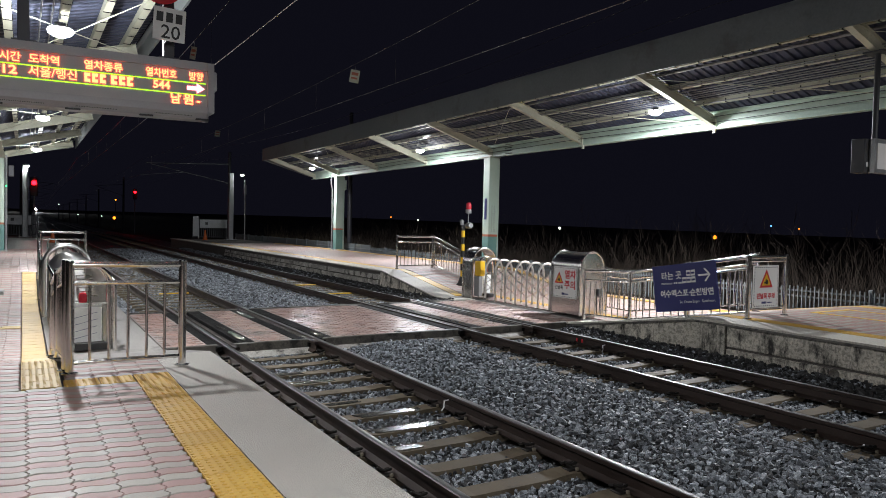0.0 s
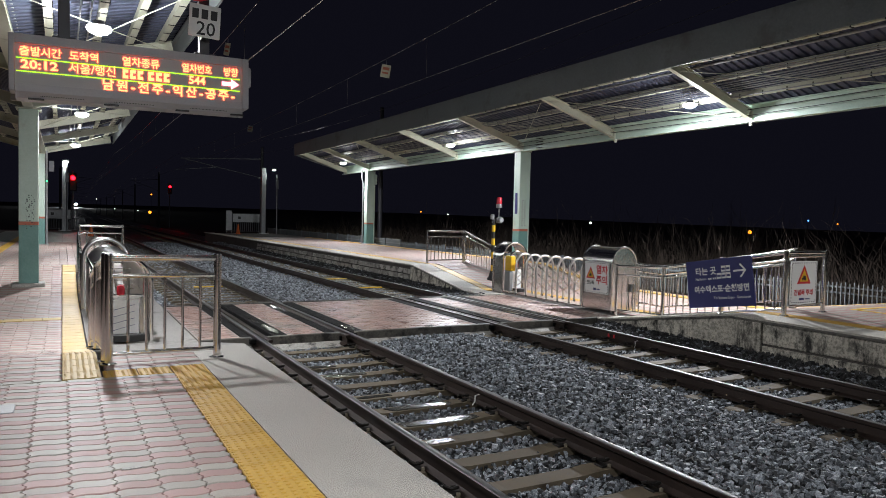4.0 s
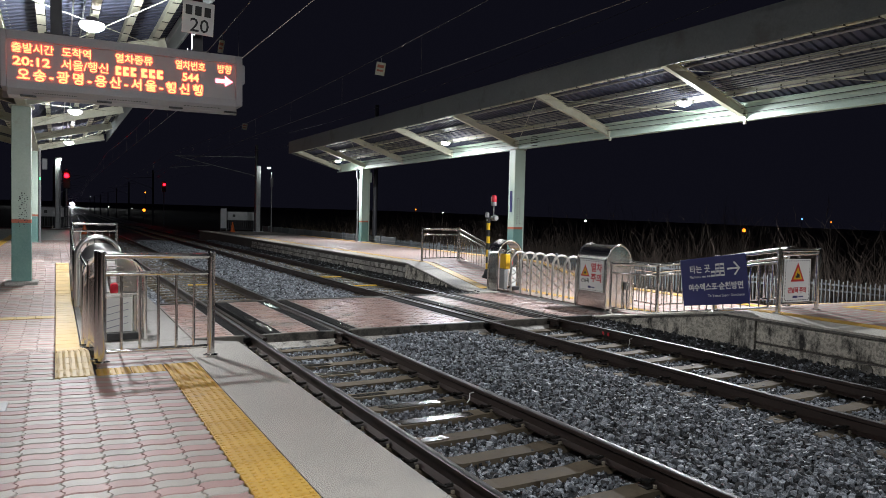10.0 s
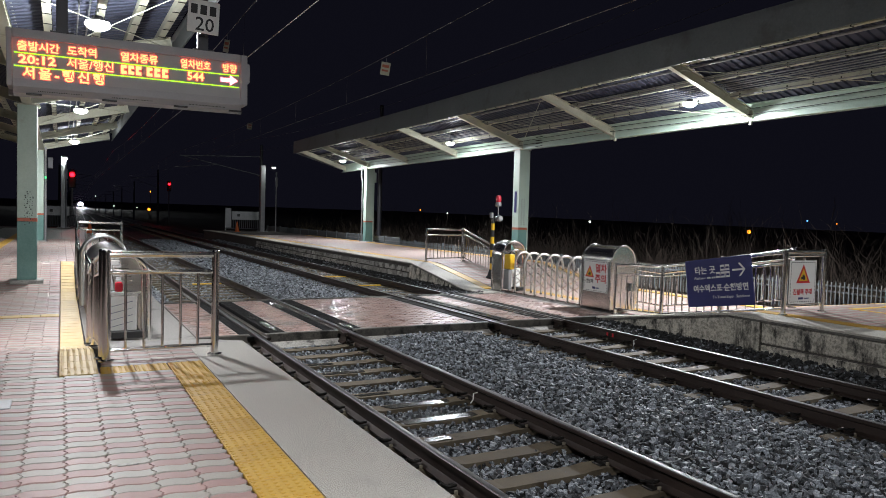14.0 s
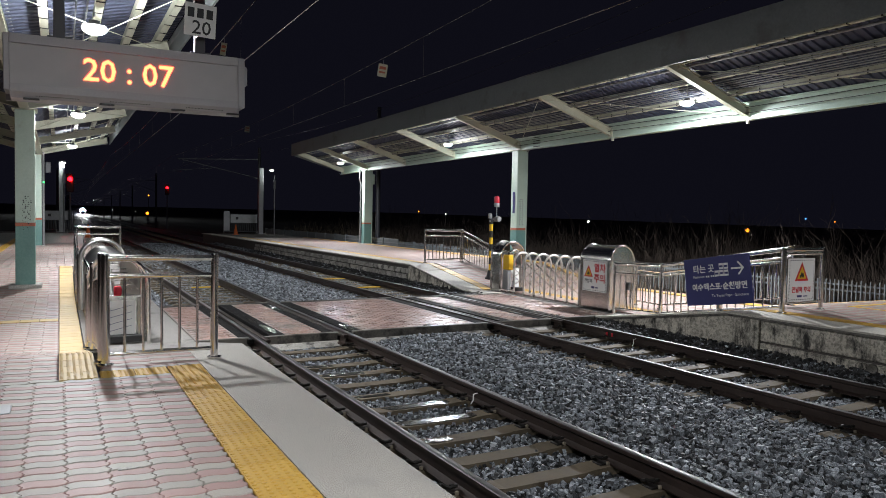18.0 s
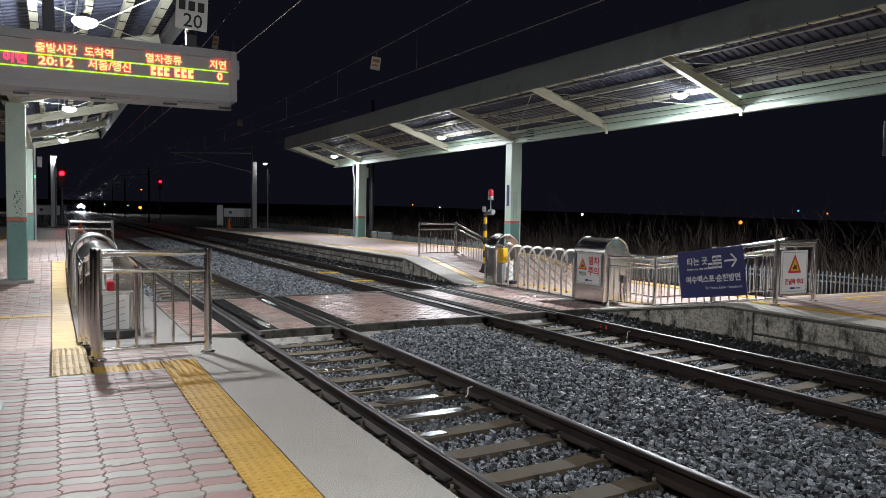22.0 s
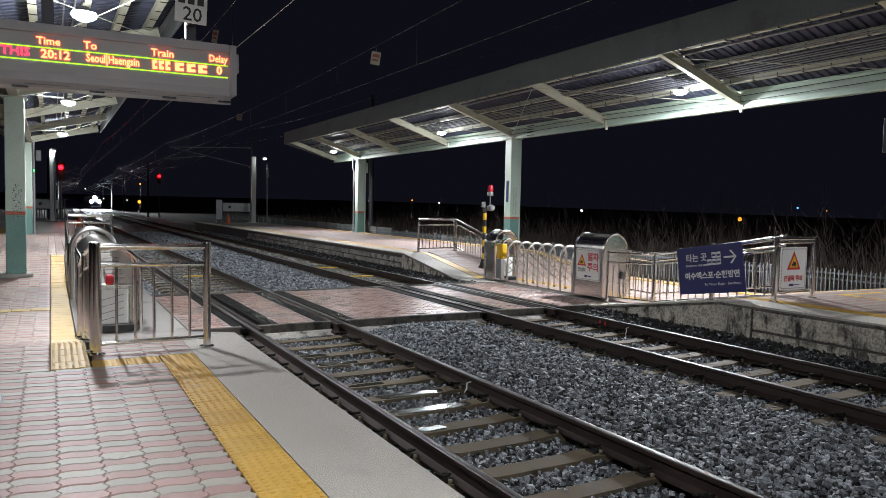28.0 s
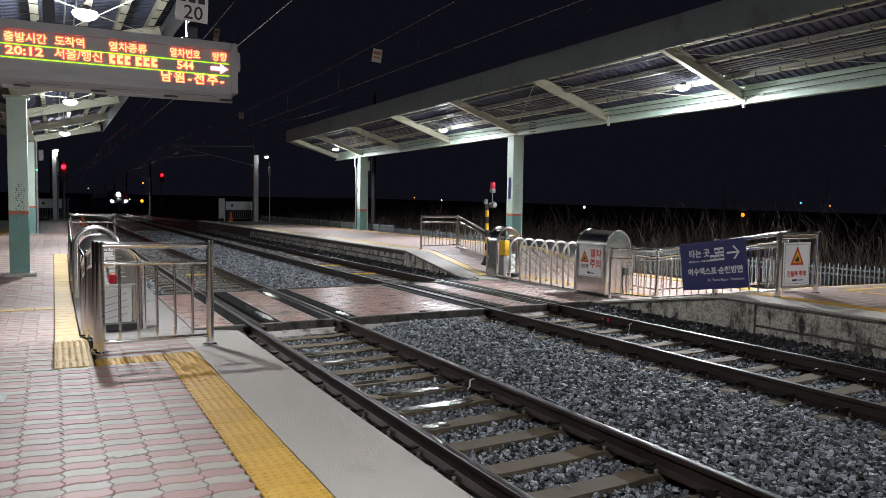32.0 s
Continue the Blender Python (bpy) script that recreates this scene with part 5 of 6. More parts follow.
def signal(x, y, z_lamp, z0):
    s = thing("railway_signal", (x, y, z0), "dark railway signal showing a red light", "railway signal", "railway signals")
    part("mast", Geo().tube([(0, 0.2, 0), (0, 0.2, z_lamp - z0 + 0.6)], 0.09, 10), GREY_STEEL, s)
    part("head", Geo().box(-0.32, 0.32, 0.0, 0.18, z_lamp - z0 - 1.2, z_lamp - z0 + 0.5, 0.1), BLACK, s, "black signal head")
    part("hood", Geo().turned([(0.19, -0.25), (0.19, 0.0)], (0, 0, z_lamp - z0), 14, "y"), BLACK, s)
    part("lamp", Geo().turned([(0.02, -0.02), (0.20, 0.0)], (0, -0.27, z_lamp - z0), 16, "y"), SIGNAL_RED, s, "glowing red lamp")


signal(0.85, 74.0, 4.49, -1.0)
signal(15.7, 124.5, 5.79, -1.0)


# ---- far lights and low sheds ----
def far_lamp(x, y, z, r, mat, label):
    p = thing("distant_lamp", (x, y, z), label, "street lamp", "distant lamps")
    part("globe", Geo().turned([(0.05 * r, -r), (0.7 * r, -0.7 * r), (r, 0), (0.7 * r, 0.7 * r), (0.05 * r, r)], (0, 0, 0), 10), mat, p)
    part("pole", Geo().tube([(0, 0.1, -z - 1.3), (0, 0.1, -r * 0.8)], r * 0.25, 6), DARK_STEEL, p)


for x, y, z, r, mat, label in ((102.9, 80, 0.55, 0.33, FAR_WARM, "distant orange street lamp on a pole"), (85, 100, 1.5, 0.22, FAR_WHITE, "whitish street lamp far away"),
                               (75.3, 150, 3.2, 0.16, FAR_WARM, "small lamp in the far distance"), (82.7, 150, 2.7, 0.16, FAR_WHITE, "small lamp in the far distance"),
                               (20.3, 200, 1.5, 0.40, FAR_WARM, "distant orange lamp by the line"), (20.6, 200, 6.2, 0.2, FAR_WARM, "distant small orange lamp"),
                               (163, 110, 3.3, 0.22, FAR_BLUE, "small blue lamp far away"), (175, 110, 2.75, 0.2, FAR_WARM, "distant small orange lamp"),
                               (12.5, 210, 2.2, 0.12, FAR_WHITE, "tiny distant white lamp"), (20.0, 230, 2.0, 0.12, FAR_WHITE, "tiny distant white lamp"), (10.0, 260, 5.5, 0.14, FAR_WHITE, "tiny distant white lamp")):
    far_lamp(x, y, z, r, mat, label)


# ---- dry reeds behind the opposite platform ----
rng = np.random.default_rng(7)


def wands(store, start, way, long, thick, steps, stray):
    """Thin tapering bent twigs, all at once; returns points along them."""
    m = len(start)
    t = np.linspace(0, 1, steps + 1)
    side = rng.normal(0, 1, (m, 3)) * (1, 1, 0.4)
    pts = start[:, None] + (way * long[:, None])[:, None] * t[None, :, None] + (side * long[:, None] * stray)[:, None] * (t[None, :, None] ** 2)
    pts = pts + rng.normal(0, 0.025, (m, steps + 1, 3)) * long[:, None, None] * (t > 0)[None, :, None]
    r = thick * (1 - 0.75 * t)
    ring = np.array([(-1, -0.5, 0), (1, -0.5, 0.2), (0, 1, -0.2)])
    v = (pts[:, :, None] + ring[None, None] * r[None, :, None, None]).reshape(-1, 3)
    a = (np.arange(m)[:, None] * (steps + 1) + np.arange(steps)[None]).ravel() * 3
    f = np.concatenate([np.stack([a + p, a + q, a + q + 3, a + p + 3], -1) for p, q in ((0, 1), (1, 2), (2, 0))])
    store.append((v, f))
    return pts


def unit(v):
    return v / np.linalg.norm(v, axis=1, keepdims=True)


def thicket(name, count, xr, yr, z0, hr, label, material, thick, fork=(4, 2)):
    """Bare shrubs: stems that fan out of a root, side twigs on the stems and sprigs on the twigs."""
    store = []
    root = np.stack([rng.uniform(*xr, count), rng.uniform(*yr, count), np.full(count, z0)], -1)
    tall = rng.uniform(*hr, count) * (0.82 + 0.18 * np.sin(root[:, 1] * 0.8) * np.cos(root[:, 0] * 0.6))
    start = np.repeat(root, 7, 0) + rng.normal(0, 0.14, (count * 7, 3)) * (1, 1, 0)
    way = unit(np.stack([rng.normal(0, 0.3, count * 7), rng.normal(0, 0.3, count * 7), np.ones(count * 7)], -1))
    long = np.repeat(tall, 7) * rng.uniform(0.55, 1.1, count * 7)
    pts = wands(store, start, way, long, thick, 5, 0.16)
    for share, n, steps in ((0.30, fork[0], 3), (0.45, fork[1], 2)):
        if not n:
            break
        m = len(pts)
        pick = rng.integers(1, pts.shape[1], (m, n))
        start = pts[np.arange(m)[:, None], pick].reshape(-1, 3)
        way = unit(np.repeat(way, n, 0) * 0.8 + rng.normal(0, 0.55, (m * n, 3)))
        long = np.repeat(long, n) * share * rng.uniform(0.5, 1.2, m * n)
        thick = thick * 0.6
        pts = wands(store, start, way, long, thick, steps, 0.15)
    base, vs, fs = 0, [], []
    for v, f in store:
        vs.append(v), fs.append(f + base)
        base += len(v)
    v, f = np.concatenate(vs), np.concatenate(fs)
    me = bpy.data.meshes.new(name)
    me.vertices.add(len(v)), me.loops.add(f.size), me.polygons.add(len(f))
    me.vertices.foreach_set("co", v.astype(np.float32).ravel())
    me.loops.foreach_set("vertex_index", f.astype(np.int32).ravel())
    me.polygons.foreach_set("loop_start", np.arange(0, f.size, 4, dtype=np.int32))
    me.update(calc_edges=True)
    me.materials.append(material)
    return tagged(new(name, me), label, "shrubs", "", "stuff")


thicket("bare_shrubs", 400, (16.9, 23.0), (-1.0, 46.0), -1.3, (1.8, 2.7), "thicket of bare brown shrubs behind the platform", TWIG, 0.011)
thicket("bare_shrubs", 230, (23.0, 34.0), (2.0, 80.0), -1.3, (2.6, 3.8), "taller bare brown shrubs farther back", TWIG, 0.015, (4, 1))
thicket("dry_grass", 160, (18.0, 23.0), (46.0, 66.0), -1.2, (1.2, 2.4), "clump of dry straw-coloured grass by the far fence", STRAW, 0.013, (2, 0))

# ---- approaching train ----
train = thing("passenger_train", (TRACKS[1], 200, RAIL), "approaching high-speed train with bright headlights", "train")
half = [(0.0, 0.25), (1.10, 0.25), (1.42, 0.7), (1.46, 1.6), (1.42, 2.6), (1.15, 3.25), (0.6, 3.55), (0.0, 3.6)]
outline = half + [(-x, z) for x, z in reversed(half[1:-1])]


def hull(y, sx, z_top, z_low=0.25):
    return [(x * sx, y, z_low + (z - 0.25) * (z_top - z_low) / 3.35) for x, z in outline]


part("nose", Geo().quad_strip([hull(0.0, 0.30, 1.25, 0.45), hull(0.25, 0.62, 1.6, 0.35), hull(0.9, 0.84, 2.1, 0.28), hull(2.2, 0.95, 2.75), hull(4.2, 1.0, 3.4), hull(6.0, 1.0, 3.6)]), TRAIN_BLUE, train, "streamlined dark blue nose")
part("windscreen", Geo().slab([(-0.62, 1.55, 2.58), (0.62, 1.55, 2.58), (0.78, 3.3, 3.34), (-0.78, 3.3, 3.34)], 0.05), GLASS_DARK, train, "dark raked windscreen")
for k in range(4):
    y0 = 6.02 + 19.0 * k
    car = part("carriage", Geo().quad_strip([hull(y0, 1.0, 3.6), hull(y0 + 18.7, 1.0, 3.6)]), TRAIN_WHITE, train, "pale carriage body")
    for s in (-1, 1):
        part("window_band", Geo().box(s * 1.45 - 0.012, s * 1.45 + 0.03 * s + 0.012, y0 + 1.2, y0 + 17.5, 1.75, 2.4), GLASS_DARK, car, "dark window band")
    for yy in (3.0, 15.7):
        part("bogie", Geo().box(-1.0, 1.0, y0 + yy - 1.4, y0 + yy + 1.4, 0.02, 0.5, 0.08), CLIP, car)
lamps = []
for x, z, y in ((-0.93, 1.9, 0.78), (0.93, 1.9, 0.78), (0.0, 2.9, 2.0)):
    part("lamp_pod", Geo().turned([(0.33, -0.02), (0.34, 0.3), (0.34, 1.6)], (x, y, z), 18, "y"), TRAIN_BLUE, train, "lamp housing")
    part("low_beam", Geo().turned([(0.02, -0.025), (0.24 if x == 0 else 0.15, -0.022)], (x, y - 0.002, z), 18, "y"), LOW_BEAM, train, "small lit lamp glass")
    lamps.append(part("high_beam", Geo().turned([(0.02, -0.045), (0.30, -0.04), (0.30, -0.034)], (x, y, z), 18, "y"), HEADLIGHT, train, "dazzling white headlight"))


# ---- level crossing ----
def brick_shape(l, w, h, b=0.006):
    return Geo().quad_strip([[(0, 0, -h), (l, 0, -h), (l, w, -h), (0, w, -h)], [(0, 0, -b), (l, 0, -b), (l, w, -b), (0, w, -b)], [(b, b, 0), (l - b, b, 0), (l - b, w - b, 0), (b, w - b, 0)]])


def fill(kind_geo, cells):
    """Copies a small piece to many places in one mesh; cells are (x, y, z, turn about x)."""
    g = Geo()
    for x, y, z, a in cells:
        base = len(g.v)
        c, s = math.cos(a), math.sin(a)
        g.v += [(x + px, y + py * c - pz * s, z + py * s + pz * c) for px, py, pz in kind_geo.v]
        g.f += [tuple(base + i for i in f) for f in kind_geo.f]
    return g


CROSS0, CROSS1 = 11.15, 15.5
crossing = thing("level_crossing", (0, 0, 0), "wet red brick level crossing laid between the rails", "level crossing")
l, w = 0.205, 0.105
brick = brick_shape(l - 0.012, w - 0.012, 0.06, 0.004)
brick_me = brick.mesh("brick")
for x0, x1, near in ((1.86, 2.47, False), (3.26, 3.87, True), (4.59, 6.88, False), (7.73, 8.34, False), (9.06, 10.36, False)):
    slab = part("slab", Geo().box(x0 - 0.02, x1 + 0.02, CROSS0, CROSS1, RAIL - 0.3, RAIL - 0.021), JOINT_PALE, crossing, smooth=False)
    cells = []
    for j in range(int((CROSS1 - CROSS0 - 0.1) / w)):
        x = x0 - (l / 2 if j % 2 else 0)
        while x < x1 - 0.03:
            if x >= x0 - 0.001 and x + l <= x1 + 0.02:
                cells.append((x, CROSS0 + 0.09 + j * w, RAIL - 0.012 + random.uniform(-0.004, 0.003), random.uniform(-0.012, 0.012)))
            x += l
    if near:
        for x, y, z, a in cells[:300]:
            part("brick", brick_me, RED_BRICK, slab, place=Matrix.Translation((x, y, z)) @ Matrix.Rotation(a, 4, "X"))
        cells = cells[300:]
    if cells:
        part("bricks", fill(brick, cells), RED_BRICK_J, slab, "weathered red and grey bricks", smooth=False, kind="stuff")
for a, b in ((2.49, 2.64), (2.99, 3.24), (3.89, 4.07), (4.33, 4.57), (6.90, 7.10), (7.46, 7.71), (8.36, 8.54), (8.80, 9.04)):
    part("edge_plate", Geo().box(a, b, CROSS0 + 0.02, CROSS1, RAIL - 0.2, RAIL - 0.012, 0.008), RUBBER, crossing, "wet black edge plate")
for x0, x1 in ((2.86, 4.10), (4.36, 7.08), (7.32, 8.58), (8.84, 9.70), (1.84, 2.62)):
    for y in (CROSS0 - 0.05, CROSS1):
        part("kerb", Geo().box(x0, x1, y, y + 0.07, RAIL - 0.16, RAIL + 0.004, 0.012), KERB, crossing, "dark stained edge kerb")
    part("apron", Geo().slab([(x0, CROSS0 - 0.24, RAIL - 0.20), (x1, CROSS0 - 0.24, RAIL - 0.20), (x1, CROSS0 - 0.04, RAIL - 0.13), (x0, CROSS0 - 0.04, RAIL - 0.13)], 0.15), CONCRETE, crossing, "stained sloping concrete apron", smooth=False)
for c in TRACKS:
    for s in (-1, 1):
        r = c + s * 0.754
        part("flangeway", Geo().box(r - s * 0.04 - 0.12 if s > 0 else r + 0.045, r - 0.045 if s > 0 else r + 0.16, CROSS0 - 0.1, CROSS1 + 0.1, RAIL - 0.12, RAIL - 0.055), RUBBER, crossing, "wet black flangeway", smooth=False)
        part("guard_rail", Geo().sweep(HEAD, [(r - s * 0.115, CROSS0 - 0.35, RAIL - 0.004), (r - s * 0.115, CROSS1 + 0.35, RAIL - 0.004)]), RAIL_SIDE, crossing, "brown guard rail")
        part("rail_filler", Geo().box(r + 0.045 if s > 0 else r - 0.15, r + 0.15 if s > 0 else r - 0.045, CROSS0 - 0.1, CROSS1 + 0.1, RAIL - 0.10, RAIL - 0.022, 0.01), RUBBER, crossing, "wet black rubber filler")


# ---- wave-edged pavers ----
PL, PW = 0.2135, 0.1075


def paver_outline(inset, n=6):
    def edge(x):
        return 0.0135 * math.sin(2 * math.pi * x / PL)
    gap = inset
    low = [(x, edge(x) + gap) for x in [gap + (PL - 2 * gap) * k / n for k in range(n + 1)]]
    high = [(x, edge(x) + PW - gap) for x in [PL - gap - (PL - 2 * gap) * k / n for k in range(n + 1)]]
    g2 = gap * 0.6
    right = [(PL - g2 + 0.012, PW * 0.3 + gap * 0.5), (PL - g2 - 0.012, PW * 0.7)]
    left = [(g2 - 0.012, PW * 0.7), (g2 + 0.012, PW * 0.3 + gap * 0.5)]
    return low + right + high + left


def paver_geo(deep=0.05):
    return Geo().quad_strip([[(x, y, -deep) for x, y in paver_outline(0.0022)], [(x, y, -0.005) for x, y in paver_outline(0.0022)], [(x, y, 0.0) for x, y in paver_outline(0.0075)]])


pave = paver_geo()
pave_me = [pave.mesh("paver"), pave.mesh("paver")]
pave_me[0].materials.append(PAVER_CREAM), pave_me[1].materials.append(PAVER_PINK)
left_bed = bpy.data.objects["pavement_left"]
cells, far_cells = {0: [], 1: []}, {0: [], 1: []}
END = 6.745


def lay(xa, count, y0, y1, near=None):
    """Columns of pavers leftwards from xa."""
    for i in range(count):
        x = xa - PL * (i + 1)
        shift = 0.002 * math.sin(i * 2.7)
        for j in range(int((y1 - y0) / PW)):
            y = y0 + PW * j + (shift if j else 0)
            z, a = left_z(y), math.atan2(left_z(y + PW) - left_z(y), PW)
            z += 0.0015 * math.sin(i * 5.1 + j * 3.7)
            if near and near(x, y):
                part("paver", pave_me[j % 2], None, left_bed, place=Matrix.Translation((x, y, z)) @ Matrix.Rotation(a, 4, "X"))
            else:
                (far_cells if y0 > 20 else cells)[j % 2].append((x, y, z, a))


n = int((END + 5.0) / PW)
lay(0.874, 25, END - n * PW - 0.012, END, lambda x, y: y > 3.55 and x > -1.0)
lay(-0.03, 16, END, 14.08)
lay(-0.03, 16, 14.42, 21.2)
lay(1.185, 22, 21.25, 36.2)
lay(1.189, 4, 7.005, 7.93)
for tone, mat in ((0, PAVER_CREAM_J), (1, PAVER_PINK_J)):
    part("pavers", fill(pave, cells[tone]), mat, left_bed, "cream wave-edged pavers" if tone == 0 else "pink wave-edged pavers", smooth=False, kind="stuff")
    part("pavers", fill(brick_shape(PL - 0.004, PW - 0.004, 0.05, 0.005), far_cells[tone]), mat, left_bed, "cream pavers" if tone == 0 else "pink pavers", smooth=False, kind="stuff")

tiles = brick_shape(0.296, 0.296, 0.03, 0.004)
part("tiles", fill(tiles, [(-3.3 + 0.3 * i, 36.3 + 0.3 * j, 0.0, 0.0) for i in range(15) for j in range(60)]), GREEN_TILE, left_bed, "grey-green square tiles", smooth=False, kind="stuff")
blocks = brick_shape(PL - 0.005, PW - 0.005, 0.03, 0.004)
right_bed = bpy.data.objects["pavement_right"]
for bed, xs0, n, zf, ys in ((right_bed, EDGE_R + 0.96, 21, right_z, (0.5, 46.0)),):
    cells = {0: [], 1: []}
    for i in range(n):
        x = xs0 + PL * i
        if bed is right_bed and 14.45 < x < 14.95:
            continue
        y, j = ys[0] + 0.02 * math.sin(i * 3.3), 0
        while y < ys[1]:
            cells[j % 2].append((x, y, zf(y) + (0.0 if bed is right_bed else -0.004), math.atan2(zf(y + PW) - zf(y), PW)))
            y += PW
            j += 1
    for tone, mat in ((0, PAVER_CREAM_J), (1, PAVER_PINK_J)):
        part("pavers", fill(blocks, cells[tone]), mat, bed, "cream pavers" if tone == 0 else "pink pavers", smooth=False, kind="stuff")

# ---- rail fastenings ----
clip = Geo()
clip.tube([(0.0, -0.06, 0.02), (0.055, -0.055, 0.045), (0.065, 0.0, 0.07), (0.03, 0.05, 0.06), (-0.03, 0.045, 0.065), (-0.045, 0.0, 0.05), (-0.01, -0.03, 0.04)], 0.014, 6)
clip.box(-0.04, 0.05, -0.055, 0.055, -0.005, 0.014, 0.005)
clip_me = clip.mesh("rail_clip", True)
INSULATOR = plain("aged_insulator", (0.22, 0.19, 0.14), 0.6)
pad_me = Geo().box(-0.014, 0.014, -0.012, 0.012, 0.0, 0.03, 0.004).mesh("insulator")
tracks = [o for o in scene.objects if o.name.startswith("railway_track")]
for track, x in zip(tracks, TRACKS):
    for k in range(-5, 22):
        y = 5.21 + 0.6 * k + (0.0 if x < 5 else 0.22)
        if y > 16 or 10.9 < y < 15.6:
            continue
        for side in (-0.754, 0.754):
            for s in (-1, 1):
                c = part("rail_clip", clip_me, CLIP, track, place=pose(x + side + s * 0.105, y, RAIL - 0.17, 0, 0, 0 if s > 0 else 180))
                part("insulator", pad_me, INSULATOR, c, place=pose(-0.025, 0.065, 0.0))
for x, y in ((3.68, 20.9), (8.1, 22.5), (8.1, 19.5)):
    b = thing("yellow_marker", (x, y, RAIL - 0.168), "yellow painted marker bar between the rails", "track marker", "track markers")
    part("bar", Geo().box(-0.4, 0.4, -0.06, 0.06, 0, 0.03, 0.008), YELLOW, b)
for k in (0, 0.14):
    r = thing("rail_marker", (8.705 - 0.045, 9.46 + k, RAIL - 0.13), "small red marker plate on a rail", "track marker", "track markers")
    part("plate", Geo().box(-0.010, 0.004, -0.022, 0.022, 0.02, 0.085, 0.004), RED, r)
for x, y in ((4.234, 6.79), (8.705, 8.89)):
    b = thing("bond_wire", (x - 0.05, y, RAIL - 0.16), "short pale bonding wire on a rail", "cable", "bonding wires")
    part("wire", Geo().tube([(0.02, 0, 0.10), (-0.03, 0.01, 0.09), (-0.05, -0.02, 0.03), (-0.10, -0.05, 0.0)], 0.008, 6), WHITE, b)


# ---- ballast stones ----
def block():
    v = np.array([(x, y, z) for z in (-1, 1) for y in (-1, 1) for x in (-1, 1)]) * 0.72
    f = np.array([(0, 2, 1), (1, 2, 3), (4, 5, 6), (5, 7, 6), (0, 1, 4), (1, 5, 4), (2, 6, 3), (3, 6, 7), (0, 4, 2), (2, 4, 6), (1, 3, 5), (3, 7, 5)])
    return v, f


def stones(name, shape, x0, x1, y0, y1, step, size, label, material=None, heap=0.0, lower=0.0):
    gx, gy = np.meshgrid(np.arange(x0, x1, step), np.arange(y0, y1, step))
    x = gx.ravel() + rng.uniform(-0.5, 0.5, gx.size) * step
    y = gy.ravel() + rng.uniform(-0.5, 0.5, gx.size) * step
    keep = np.ones(x.size, bool)
    r = size[0] + (size[1] - size[0]) * rng.random(x.size) ** 1.5
    z = np.interp(x, [p[0] for p in profile], [p[1] for p in profile])
    for c in TRACKS:
        off = 0.0 if c < 5 else 0.22
        d = np.abs(x - c)
        keep &= np.abs(d - 0.754) > 0.085 + r * 0.3
        on = np.abs((y - 5.21 - off + 0.3) % 0.6 - 0.3) < 0.085
        bare = (d < 1.22) & on & (rng.random(x.size) < np.where(d < 0.98, 0.97, 0.72))
        keep &= ~bare
        low = (d < 0.66) & ~on
        z = np.where(low, z - 0.022, z)
        r = np.where(d < 0.66, r * 0.85, r)
    keep &= ~((y > CROSS0 - 0.16) & (y < CROSS1 + 0.1))
    x, y, z, r = x[keep], y[keep], z[keep], r[keep]
    z = z + rng.uniform(-0.02, 0.028, x.size) + lower + heap * (x - x0) / (x1 - x0)
    sv, sf = shape()
    n, m = len(x), len(sv)
    v = (sv[None] * rng.uniform(0.72, 1.2, (n, m, 1)) + rng.normal(0, 0.16, (n, m, 3))) * r[:, None, None]
    v = v * np.stack([rng.uniform(0.8, 1.35, n), rng.uniform(0.7, 1.1, n), rng.uniform(0.55, 0.95, n)], -1)[:, None]
    a, b = rng.uniform(0, 6.28, n), rng.normal(0, 0.8, n)
    ca, sa, cb, sb = np.cos(a)[:, None], np.sin(a)[:, None], np.cos(b)[:, None], np.sin(b)[:, None]
    vx, vy, vz = v[..., 0], v[..., 1], v[..., 2]
    vx, vz = vx * cb - vz * sb, vx * sb + vz * cb
    vx, vy = vx * ca - vy * sa, vx * sa + vy * ca
    v = np.stack([vx + x[:, None], vy + y[:, None], vz + z[:, None]], -1).reshape(-1, 3)
    f = (sf[None] + (np.arange(n) * m)[:, None, None]).reshape(-1, 3)
    me = bpy.data.meshes.new(name)
    me.vertices.add(len(v)), me.loops.add(f.size), me.polygons.add(len(f))
    me.vertices.foreach_set("co", v.astype(np.float32).ravel())
    me.loops.foreach_set("vertex_index", f.astype(np.int32).ravel())
    me.polygons.foreach_set("loop_start", np.arange(0, f.size, 3, dtype=np.int32))
    me.update(calc_edges=True)
    me.shade_flat()
    me.materials.append(material or STONE)
    return tagged(new(name, me), label, "gravel", "", "stuff")


stones("ballast", block, 1.85, 9.85, 2.2, 11.0, 0.0455, (0.018, 0.037), "grey crushed stone ballast round the rails")
# this lower layer paints the shade in the gaps between the upper stones
stones("ballast", block, 1.85, 9.2, 2.2, 11.0, 0.055, (0.026, 0.040), "lower ballast stones coloured as the shade between the upper ones", DARK_STONE_AND_SHADE, 0.0, -0.022)
stones("ballast", block, 1.85, 9.85, -6.0, 2.2, 0.07, (0.035, 0.055), "grey crushed stone ballast beside the near platform")
stones("ballast", block, 9.15, 9.80, 2.2, 11.0, 0.05, (0.026, 0.05), "large dark stones heaped along the opposite platform wall", DARK_STONE_AND_SHADE, 0.015)
stones("ballast", block, 9.0, 9.82, 15.7, 40.0, 0.07, (0.035, 0.06), "large dark stones along the far platform wall", DARK_STONE_AND_SHADE, 0.03)
stones("ballast", block, 1.85, 9.85, 15.5, 24.0, 0.055, (0.028, 0.046), "grey crushed stone ballast beyond the crossing")
